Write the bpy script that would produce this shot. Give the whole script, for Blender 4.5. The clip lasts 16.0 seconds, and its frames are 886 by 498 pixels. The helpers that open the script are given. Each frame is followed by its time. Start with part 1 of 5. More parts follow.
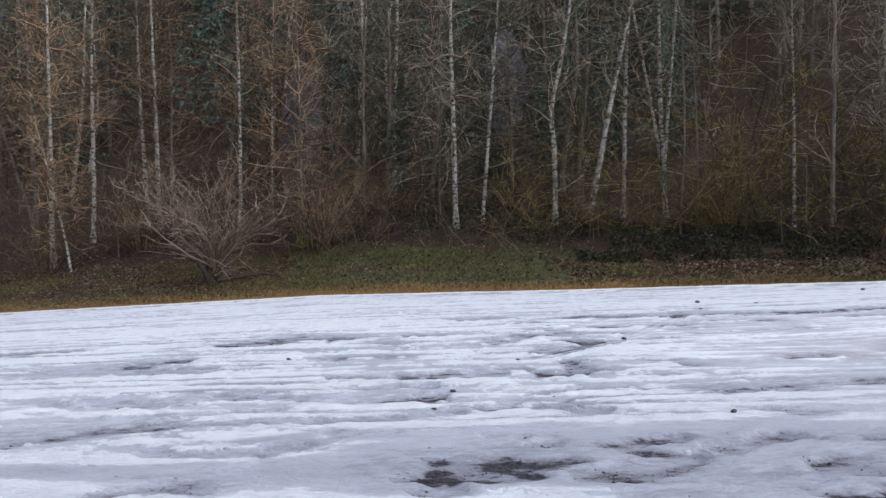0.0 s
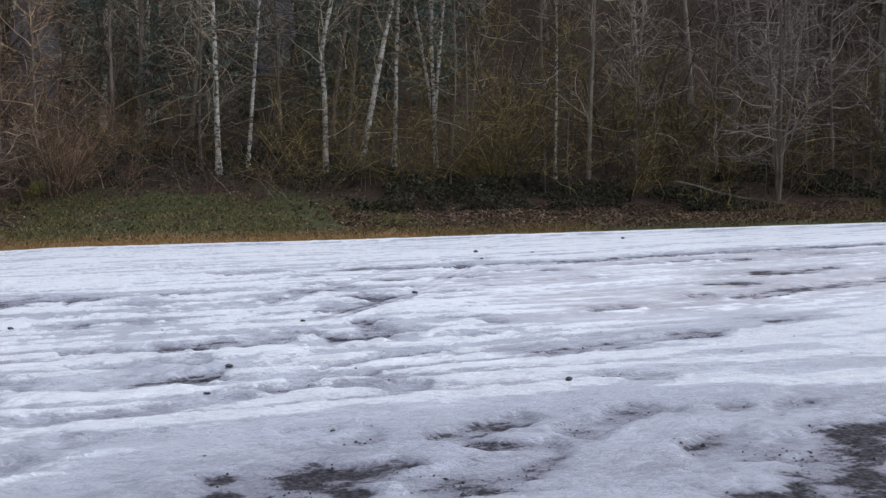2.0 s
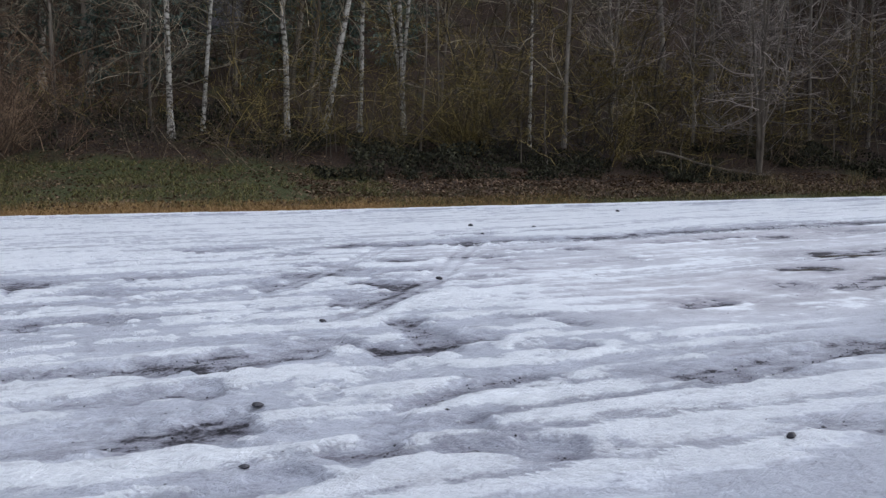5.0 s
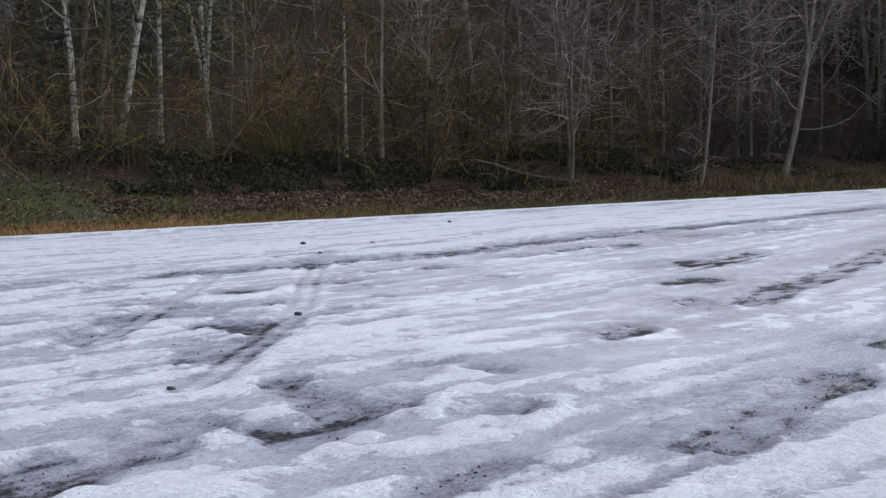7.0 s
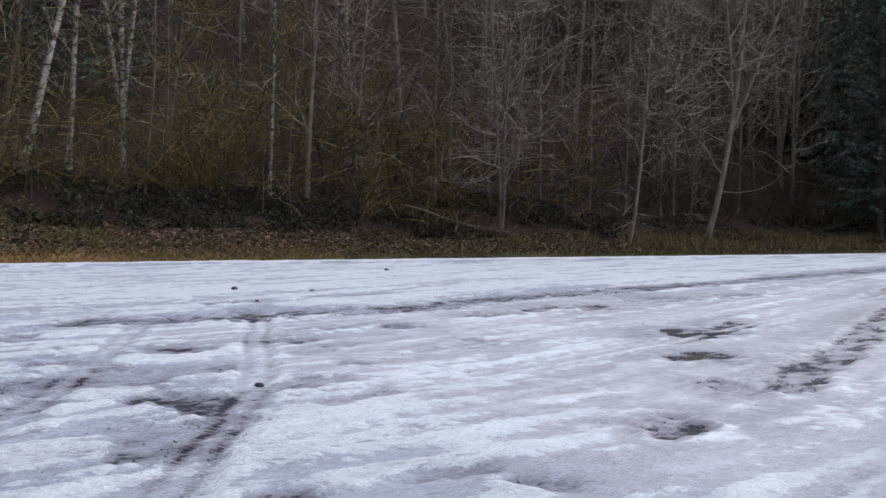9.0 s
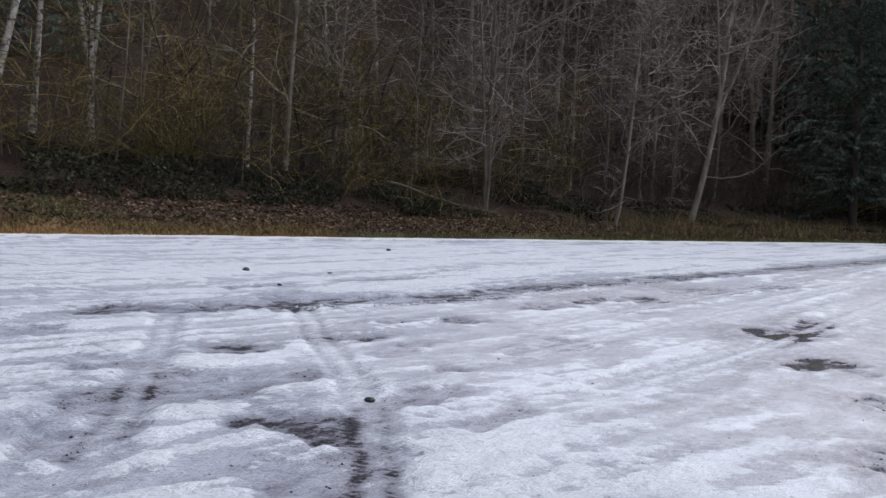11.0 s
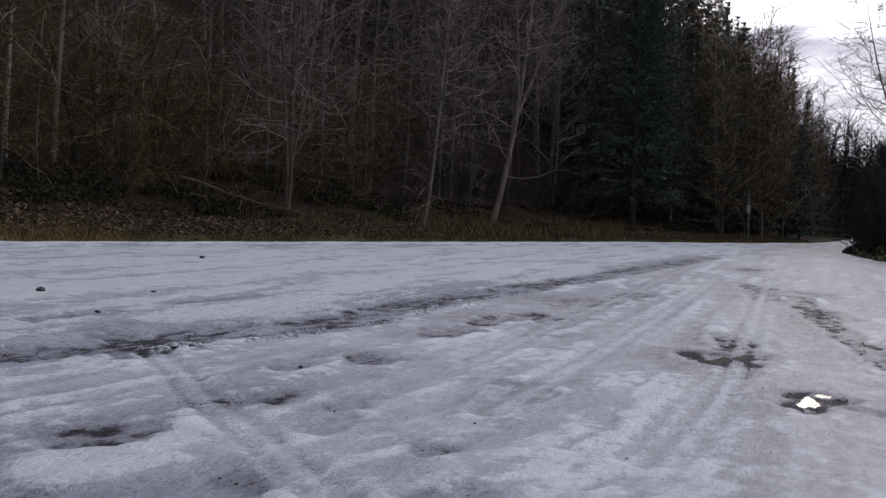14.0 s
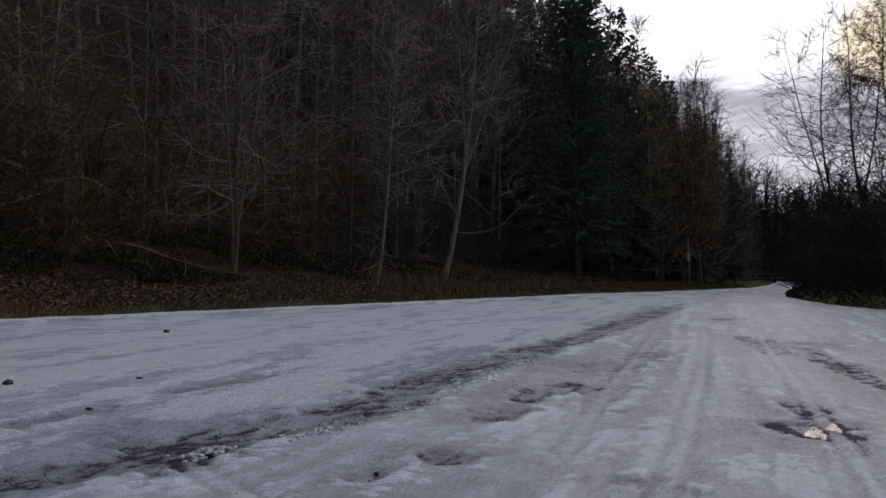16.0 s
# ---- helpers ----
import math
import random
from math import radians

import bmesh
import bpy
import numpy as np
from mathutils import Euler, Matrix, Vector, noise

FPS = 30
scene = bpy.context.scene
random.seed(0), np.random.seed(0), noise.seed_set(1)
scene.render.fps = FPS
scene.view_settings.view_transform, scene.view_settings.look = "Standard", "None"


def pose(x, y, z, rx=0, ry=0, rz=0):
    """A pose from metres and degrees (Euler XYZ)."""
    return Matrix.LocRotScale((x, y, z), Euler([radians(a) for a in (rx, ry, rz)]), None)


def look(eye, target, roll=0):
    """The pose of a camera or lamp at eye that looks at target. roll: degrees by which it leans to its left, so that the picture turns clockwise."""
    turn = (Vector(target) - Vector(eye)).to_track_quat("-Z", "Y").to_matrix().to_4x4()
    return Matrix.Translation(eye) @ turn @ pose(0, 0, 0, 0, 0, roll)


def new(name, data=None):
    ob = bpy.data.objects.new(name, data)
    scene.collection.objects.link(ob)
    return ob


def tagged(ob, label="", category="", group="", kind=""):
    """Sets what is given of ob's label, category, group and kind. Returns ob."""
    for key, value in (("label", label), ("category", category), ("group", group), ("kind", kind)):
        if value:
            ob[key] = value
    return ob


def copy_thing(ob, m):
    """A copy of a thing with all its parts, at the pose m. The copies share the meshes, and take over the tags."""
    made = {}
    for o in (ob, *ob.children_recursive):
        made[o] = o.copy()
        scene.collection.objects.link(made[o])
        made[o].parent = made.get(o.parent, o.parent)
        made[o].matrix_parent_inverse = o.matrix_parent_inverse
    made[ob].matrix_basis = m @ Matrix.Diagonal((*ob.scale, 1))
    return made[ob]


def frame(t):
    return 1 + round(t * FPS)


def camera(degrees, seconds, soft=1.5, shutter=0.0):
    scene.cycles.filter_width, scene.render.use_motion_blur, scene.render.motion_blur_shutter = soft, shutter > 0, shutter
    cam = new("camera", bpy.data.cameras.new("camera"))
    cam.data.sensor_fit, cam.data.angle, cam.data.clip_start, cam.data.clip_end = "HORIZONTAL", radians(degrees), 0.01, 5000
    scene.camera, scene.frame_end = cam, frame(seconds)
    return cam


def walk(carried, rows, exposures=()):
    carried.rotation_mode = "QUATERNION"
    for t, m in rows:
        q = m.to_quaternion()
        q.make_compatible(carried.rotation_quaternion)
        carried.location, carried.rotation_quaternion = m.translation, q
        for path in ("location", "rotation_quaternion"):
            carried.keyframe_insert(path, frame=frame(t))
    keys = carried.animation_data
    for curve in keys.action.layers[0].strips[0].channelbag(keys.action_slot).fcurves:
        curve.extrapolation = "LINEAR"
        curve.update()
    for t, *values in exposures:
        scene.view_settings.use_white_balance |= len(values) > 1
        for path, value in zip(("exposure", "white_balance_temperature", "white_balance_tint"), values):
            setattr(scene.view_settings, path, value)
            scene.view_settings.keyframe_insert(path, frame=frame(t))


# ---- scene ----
# A snowy gravel yard below a wooded hillside in winter dusk.
cam = camera(56.5, 16.0, soft=1.4, shutter=0.25)
PATH = [
    (0, (-0.265, 1.753, 1.305), (-0.166, 3.745, 1.448), 1.6),
    (0.5, (-0.201, 2.15, 1.314), (0.0, 4.133, 1.476), 2.2),
    (1, (-0.237, 2.435, 1.305), (0.096, 4.403, 1.426), 2.9),
    (1.5, (-0.265, 2.734, 1.322), (0.355, 4.635, 1.343), 1.6),
    (2, (-0.286, 3.065, 1.331), (0.371, 4.953, 1.366), 0.9),
    (2.5, (-0.325, 3.393, 1.366), (0.325, 5.284, 1.402), 1.0),
    (3, (-0.404, 3.758, 1.385), (0.248, 5.648, 1.423), 0.6),
    (3.2, (-0.421, 3.891, 1.392), (0.268, 5.769, 1.395), 1.0),
    (5.3, (-0.53, 5.333, 1.455), (0.247, 7.175, 1.417), 1.2),
    (5.5, (-0.542, 5.477, 1.48), (0.234, 7.319, 1.442), 1.1),
    (6, (-0.571, 5.834, 1.488), (0.279, 7.644, 1.437), 1.6),
    (6.5, (-0.551, 6.183, 1.526), (0.565, 7.843, 1.51), -0.1),
    (7, (-0.447, 6.53, 1.561), (0.735, 8.143, 1.549), -0.9),
    (7.5, (-0.379, 6.854, 1.596), (0.833, 8.445, 1.597), 1.3),
    (8, (-0.352, 7.195, 1.642), (0.996, 8.671, 1.714), 1.4),
    (8.5, (-0.302, 7.545, 1.662), (1.094, 8.974, 1.766), 1.2),
    (9, (-0.284, 7.893, 1.699), (1.067, 9.365, 1.796), 1.5),
    (9.2, (-0.3, 8.055, 1.689), (1.026, 9.549, 1.776), 1.6),
    (11.3, (-0.541, 9.676, 1.811), (0.958, 11.001, 1.831), 3.6),
    (11.5, (-0.492, 9.819, 1.794), (1.064, 11.076, 1.795), 4.0),
    (12, (-0.421, 10.166, 1.883), (1.167, 11.382, 1.907), 2.3),
    (12.5, (-0.333, 10.527, 1.883), (1.265, 11.728, 1.932), 2.6),
    (13, (-0.233, 10.858, 1.932), (1.45, 11.938, 1.959), 2.0),
    (13.5, (-0.023, 11.229, 1.953), (1.729, 12.193, 2.007), 1.4),
    (14, (0.088, 11.579, 1.989), (1.847, 12.528, 2.047), 2.0),
    (14.5, (0.173, 11.942, 2.047), (2.012, 12.721, 2.136), 1.7),
    (15, (0.26, 12.304, 2.084), (2.1, 13.075, 2.218), 1.0),
    (15.5, (0.353, 12.672, 2.128), (2.164, 13.505, 2.285), 1.9),
    (16, (0.414, 13.056, 2.151), (2.244, 13.838, 2.344), -0.3),
]
walk(cam, [(t, look(eye, target, roll)) for t, eye, target, roll in PATH],
     exposures=[(0, 1.18, 6500, 5), (3.2, 1.12, 6500, 5), (5.3, 0.98, 6420, 4), (9.2, 1.0, 6500, 5.5), (11.5, 0.96, 6600, 6), (12.5, 0.72, 6580, 5.5), (13.5, 0.32, 6650, 9), (14.5, -0.08, 6550, 9), (16, -0.46, 6550, 9)])

# ---- sky and sun: low sun behind cloud ----
SUN_AZ, SUN_EL = 97.0, 14.0
world = bpy.data.worlds.new("world")
scene.world = world
world.use_nodes = True
wt = world.node_tree
wt.nodes.clear()


def wnode(kind, **kw):
    n = wt.nodes.new(kind)
    for k, v in kw.items():
        n.inputs[k].default_value = v
    return n


sky = wt.nodes.new("ShaderNodeTexSky")
sky.sky_type, sky.sun_disc = "NISHITA", False
sky.sun_elevation, sky.sun_rotation = radians(SUN_EL), radians(SUN_AZ)
sky.air_density, sky.dust_density = 1.0, 2.0
coord = wt.nodes.new("ShaderNodeTexCoord")
mapping = wnode("ShaderNodeMapping", Location=(0.0, 0.0, 1.6), Scale=(2.2, 2.2, 9.0))
clouds = wnode("ShaderNodeTexNoise", Scale=1.4, Detail=6.0, Roughness=0.55)
ramp = wt.nodes.new("ShaderNodeValToRGB")
ramp.color_ramp.elements[0].position, ramp.color_ramp.elements[0].color = 0.45, (2.4, 2.35, 3.0, 1)
ramp.color_ramp.elements[1].position, ramp.color_ramp.elements[1].color = 0.62, (8.0, 8.5, 9.6, 1)
mix = wt.nodes.new("ShaderNodeMix")
mix.data_type = "RGBA"
mix.inputs["Factor"].default_value = 0.94
back = wnode("ShaderNodeBackground", Strength=0.095)
out = wt.nodes.new("ShaderNodeOutputWorld")
wt.links.new(coord.outputs["Generated"], mapping.inputs["Vector"])
wt.links.new(mapping.outputs["Vector"], clouds.inputs["Vector"])
wt.links.new(clouds.outputs["Fac"], ramp.inputs["Fac"])
wt.links.new(sky.outputs["Color"], mix.inputs["A"])
wt.links.new(ramp.outputs["Color"], mix.inputs["B"])
GLOW_EL = 30.0  # the brightest cloud stands above the hidden sun
glow = wt.nodes.new("ShaderNodeMapRange")
glow.interpolation_type = "SMOOTHSTEP"
for socket, value in (("From Min", -0.3), ("From Max", 1.0), ("To Min", 0.32), ("To Max", 2.35)):
    glow.inputs[socket].default_value = value
lift = wt.nodes.new("ShaderNodeVectorMath")
lift.operation = "SCALE"
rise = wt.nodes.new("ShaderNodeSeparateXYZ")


def smooth_range(value, low, high, first=0.0, last=1.0):
    n = wnode("ShaderNodeMapRange", **{"From Min": low, "From Max": high, "To Min": first, "To Max": last})
    n.interpolation_type = "SMOOTHSTEP"
    wt.links.new(value, n.inputs["Value"])
    return n.outputs["Result"]


def blend(factor, a, b):
    n = wt.nodes.new("ShaderNodeMix")
    n.data_type = "RGBA"
    for value, socket in ((factor, n.inputs["Factor"]), (a, n.inputs["A"]), (b, n.inputs["B"])):
        if isinstance(value, (float, tuple)):
            socket.default_value = value
        else:
            wt.links.new(value, socket)
    return n.outputs["Result"]


def towards(azimuth, elevation):
    """How nearly a direction of the sky points to the given one."""
    n = wt.nodes.new("ShaderNodeVectorMath")
    n.operation = "DOT_PRODUCT"
    a, e = radians(azimuth), radians(elevation)
    n.inputs[1].default_value = (math.sin(a) * math.cos(e), math.cos(a) * math.cos(e), math.sin(e))
    wt.links.new(coord.outputs["Generated"], n.inputs[0])
    return n.outputs["Value"]


# thin white cloud round the sun, a lavender bank of cloud under it
bands_at = wnode("ShaderNodeMapping", Location=(3.1, 0.4, 0.7), Scale=(3.0, 3.0, 16.0))
bands = wnode("ShaderNodeTexNoise", Scale=1.6, Detail=6.0, Roughness=0.6)
wt.links.new(coord.outputs["Generated"], bands_at.inputs["Vector"])
wt.links.new(bands_at.outputs["Vector"], bands.inputs["Vector"])
band_tone = wt.nodes.new("ShaderNodeValToRGB")
band_tone.color_ramp.elements[0].position, band_tone.color_ramp.elements[0].color = 0.36, (2.3, 2.25, 2.75, 1)
band_tone.color_ramp.elements[1].position, band_tone.color_ramp.elements[1].color = 0.66, (5.6, 5.5, 6.1, 1)
wt.links.new(bands.outputs["Fac"], band_tone.inputs["Fac"])
edge_z = wt.nodes.new("ShaderNodeMath")
edge_z.operation = "MULTIPLY_ADD"
edge_z.inputs[1].default_value = 0.12
wt.links.new(bands.outputs["Fac"], edge_z.inputs[0])
wt.links.new(rise.outputs["Z"], edge_z.inputs[2])
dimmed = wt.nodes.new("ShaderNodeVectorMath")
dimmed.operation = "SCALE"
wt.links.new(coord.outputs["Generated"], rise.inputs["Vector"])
wt.links.new(towards(SUN_AZ, GLOW_EL), glow.inputs["Value"])
cloud = blend(smooth_range(towards(SUN_AZ, GLOW_EL), 0.86, 0.965), mix.outputs["Result"], (7.6, 7.6, 8.0, 1.0))
cloud = blend(smooth_range(edge_z.outputs["Value"], 0.315, 0.345), band_tone.outputs["Color"], cloud)
cloud = blend(smooth_range(towards(95.5, 17.4), 0.9984, 0.9999, 0.0, 0.6), cloud, (8.5, 6.6, 3.4, 1.0))
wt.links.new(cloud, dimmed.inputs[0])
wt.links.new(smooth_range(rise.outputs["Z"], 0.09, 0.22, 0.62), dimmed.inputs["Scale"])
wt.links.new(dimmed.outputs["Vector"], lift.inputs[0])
wt.links.new(glow.outputs["Result"], lift.inputs["Scale"])
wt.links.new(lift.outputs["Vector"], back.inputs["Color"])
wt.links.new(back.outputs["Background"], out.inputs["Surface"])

sun = new("sun", bpy.data.lights.new("sun", "SUN"))
sun.data.energy, sun.data.angle, sun.data.color = 0.45, radians(25), (1.0, 0.88, 0.76)
sun_way = Vector((math.sin(radians(SUN_AZ)) * math.cos(radians(SUN_EL)), math.cos(radians(SUN_AZ)) * math.cos(radians(SUN_EL)), math.sin(radians(SUN_EL))))
sun.matrix_world = look(sun_way * 200, (0, 0, 0))


# ---- materials ----
class Mat:
    """A small wrapper for building node materials."""

    def __init__(self, name):
        self.m = bpy.data.materials.new(name)
        self.m.use_nodes = True
        self.t = self.m.node_tree
        self.b = self.t.nodes["Principled BSDF"]
        self.b.inputs["Specular IOR Level"].default_value = 0.3
        self.co = self.t.nodes.new("ShaderNodeTexCoord").outputs["Object"]

    def link(self, a, b):
        self.t.links.new(a, b)

    def noise(self, scale, detail=4.0, rough=0.55, stretch=None):
        n = self.t.nodes.new("ShaderNodeTexNoise")
        n.inputs["Scale"].default_value, n.inputs["Detail"].default_value, n.inputs["Roughness"].default_value = scale, detail, rough
        vec = self.co
        if stretch:
            mp = self.t.nodes.new("ShaderNodeMapping")
            mp.inputs["Scale"].default_value = stretch
            self.link(self.co, mp.inputs["Vector"])
            vec = mp.outputs["Vector"]
        self.link(vec, n.inputs["Vector"])
        return n.outputs["Fac"]

    def voronoi(self, scale, feature="F1"):
        n = self.t.nodes.new("ShaderNodeTexVoronoi")
        n.feature = feature
        n.inputs["Scale"].default_value = scale
        self.link(self.co, n.inputs["Vector"])
        return n

    def ramp(self, fac, *stops):
        n = self.t.nodes.new("ShaderNodeValToRGB")
        e = n.color_ramp.elements
        while len(e) < len(stops):
            e.new(0.5)
        for el, (p, c) in zip(e, stops):
            el.position = p
            el.color = (*c, 1) if isinstance(c, tuple) else (c, c, c, 1)
        self.link(fac, n.inputs["Fac"])
        return n.outputs["Color"]

    def mix(self, fac, a, b, mode="MIX"):
        n = self.t.nodes.new("ShaderNodeMix")
        n.data_type, n.blend_type = "RGBA", mode
        for sock, v in ((n.inputs["Factor"], fac), (n.inputs["A"], a), (n.inputs["B"], b)):
            if isinstance(v, tuple):
                sock.default_value = (*v, 1)
            elif isinstance(v, (int, float)):
                sock.default_value = v if sock.name == "Factor" else (v, v, v, 1)
            else:
                self.link(v, sock)
        return n.outputs["Result"]

    def math(self, op, a, b=0.0):
        n = self.t.nodes.new("ShaderNodeMath")
        n.operation = op
        for sock, v in zip(n.inputs, (a, b)):
            if isinstance(v, (int, float)):
                sock.default_value = v
            else:
                self.link(v, sock)
        return n.outputs[0]

    def attr(self, name):
        n = self.t.nodes.new("ShaderNodeAttribute")
        n.attribute_name = name
        return n.outputs["Fac"]

    def random(self):
        return self.t.nodes.new("ShaderNodeObjectInfo").outputs["Random"]

    def island(self):
        return self.t.nodes.new("ShaderNodeNewGeometry").outputs["Random Per Island"]

    def done(self, color=None, rough=None, bump=None, height=0.02, strength=0.5):
        for sock, v in (("Base Color", color), ("Roughness", rough)):
            if v is None:
                continue
            if isinstance(v, tuple):
                self.b.inputs[sock].default_value = (*v, 1)
            elif isinstance(v, (int, float)):
                self.b.inputs[sock].default_value = v
            else:
                self.link(v, self.b.inputs[sock])
        if bump is not None:
            n = self.t.nodes.new("ShaderNodeBump")
            n.inputs["Distance"].default_value, n.inputs["Strength"].default_value = height, strength
            self.link(bump, n.inputs["Height"])
            self.link(n.outputs["Normal"], self.b.inputs["Normal"])
        return self.m


def bark_birch():
    m = Mat("birch_bark")
    pale = m.ramp(m.noise(6, 5), (0.3, (0.25, 0.23, 0.2)), (0.7, (0.56, 0.525, 0.465)))
    marks = m.ramp(m.noise(2.0, 5, 0.6, (2.2, 2.2, 3.2)), (0.41, 0.0), (0.5, 1.0))
    col = m.mix(marks, (0.055, 0.046, 0.038), pale)
    moss = m.ramp(m.noise(0.9, 3), (0.55, 0.0), (0.72, 0.6))
    col = m.mix(moss, col, (0.12, 0.13, 0.06))
    return m.done(col, 0.85, m.noise(25, 4, 0.6, (1, 1, 0.4)), 0.02, 0.6)


def bark_grey(name, dark, light):
    m = Mat(name)
    col = m.ramp(m.noise(5, 6, 0.6, (1, 1, 0.25)), (0.3, dark), (0.72, light))
    vary = m.ramp(m.random(), (0.0, 0.7), (1.0, 1.25))
    col = m.mix(1.0, col, vary, "MULTIPLY")
    return m.done(col, 0.9, m.noise(22, 5, 0.6, (1, 1, 0.2)), 0.03, 0.7)


def twig(name, dark, light):
    m = Mat(name)
    mid = tuple(0.66 * a + 0.34 * b for a, b in zip(dark, light))
    col = m.ramp(m.island(), (0.0, dark), (0.6, mid), (1.0, tuple(1.25 * b for b in light)))
    tone = m.ramp(m.random(), (0.0, 0.7), (1.0, 1.3))
    return m.done(m.mix(1.0, col, tone, "MULTIPLY"), 0.9)


BIRCH = bark_birch()
BARK = bark_grey("grey_bark", (0.075, 0.061, 0.048), (0.24, 0.205, 0.165))
BARK_PALE = bark_grey("pale_grey_bark", (0.12, 0.104, 0.088), (0.34, 0.298, 0.25))
BARK_DARK = bark_grey("dark_bark", (0.03, 0.026, 0.02), (0.1, 0.085, 0.07))
TWIG = twig("grey_brown_twigs", (0.03, 0.025, 0.018), (0.42, 0.36, 0.265))
# lighter and greyer than TWIG: carries the haze over the right-hand trees
TWIG_HAZE = twig("hazy_grey_twigs", (0.066, 0.056, 0.05), (0.47, 0.405, 0.36))
TWIG_WARM = twig("warm_brown_twigs", (0.036, 0.022, 0.013), (0.44, 0.305, 0.185))
# darker than TWIG: the shade deep in the wood is put into this colour
TWIG_SHADED = twig("shaded_far_twigs", (0.024, 0.018, 0.0125), (0.275, 0.212, 0.146))
TWIG_OLIVE = twig("mossy_twigs", (0.028, 0.022, 0.008), (0.355, 0.27, 0.1))
TWIG_RED = twig("reddish_twigs", (0.045, 0.027, 0.018), (0.34, 0.23, 0.15))
TWIG_PALE = twig("pale_twigs", (0.17, 0.122, 0.09), (0.45, 0.34, 0.262))
# bank, lane and valley twigs: their backlit darkness is put into the colour
TWIG_BACKLIT = twig("backlit_twigs", (0.015, 0.0125, 0.0115), (0.055, 0.046, 0.042))
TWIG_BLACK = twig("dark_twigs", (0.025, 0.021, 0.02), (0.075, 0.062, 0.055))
NEEDLE = twig("spruce_needles", (0.048, 0.074, 0.062), (0.17, 0.218, 0.178))
IVY = twig("bramble_leaves", (0.014, 0.016, 0.009), (0.1, 0.095, 0.055))
GRASS = twig("winter_grass", (0.04, 0.045, 0.014), (0.21, 0.185, 0.075))
BROWN_GRASS = twig("brown_dead_grass", (0.055, 0.043, 0.022), (0.22, 0.17, 0.085))
STRAW = twig("dead_grass", (0.14, 0.085, 0.035), (0.43, 0.285, 0.13))
LEAF = twig("fallen_leaves", (0.055, 0.032, 0.019), (0.27, 0.185, 0.122))


def ground_material():
    m = Mat("forest_ground")
    grass, litter = m.attr("grass"), m.attr("straw")
    n1, n2 = m.noise(0.5, 5), m.noise(9, 6, 0.65)
    earth = m.ramp(n2, (0.25, (0.01, 0.0065, 0.005)), (0.5, (0.04, 0.024, 0.016)), (0.8, (0.125, 0.073, 0.046)))
    green = m.ramp(n2, (0.25, (0.018, 0.024, 0.007)), (0.55, (0.062, 0.066, 0.023)), (0.85, (0.16, 0.135, 0.055)))
    dry = m.ramp(n2, (0.25, (0.1, 0.056, 0.022)), (0.8, (0.36, 0.21, 0.08)))
    patch = m.ramp(m.math("ADD", m.math("MULTIPLY", grass, 1.2), m.math("MULTIPLY", m.math("SUBTRACT", n1, 0.5), 2.6)), (0.45, 0.0), (1.0, 1.0))
    col = m.mix(patch, earth, green)
    col = m.mix(m.ramp(m.math("ADD", litter, m.math("MULTIPLY", m.math("SUBTRACT", n1, 0.5), 0.8)), (0.35, 0.0), (0.75, 1.0)), col, dry)
    return m.done(col, 0.95, m.noise(14, 6, 0.7), 0.08, 0.8)


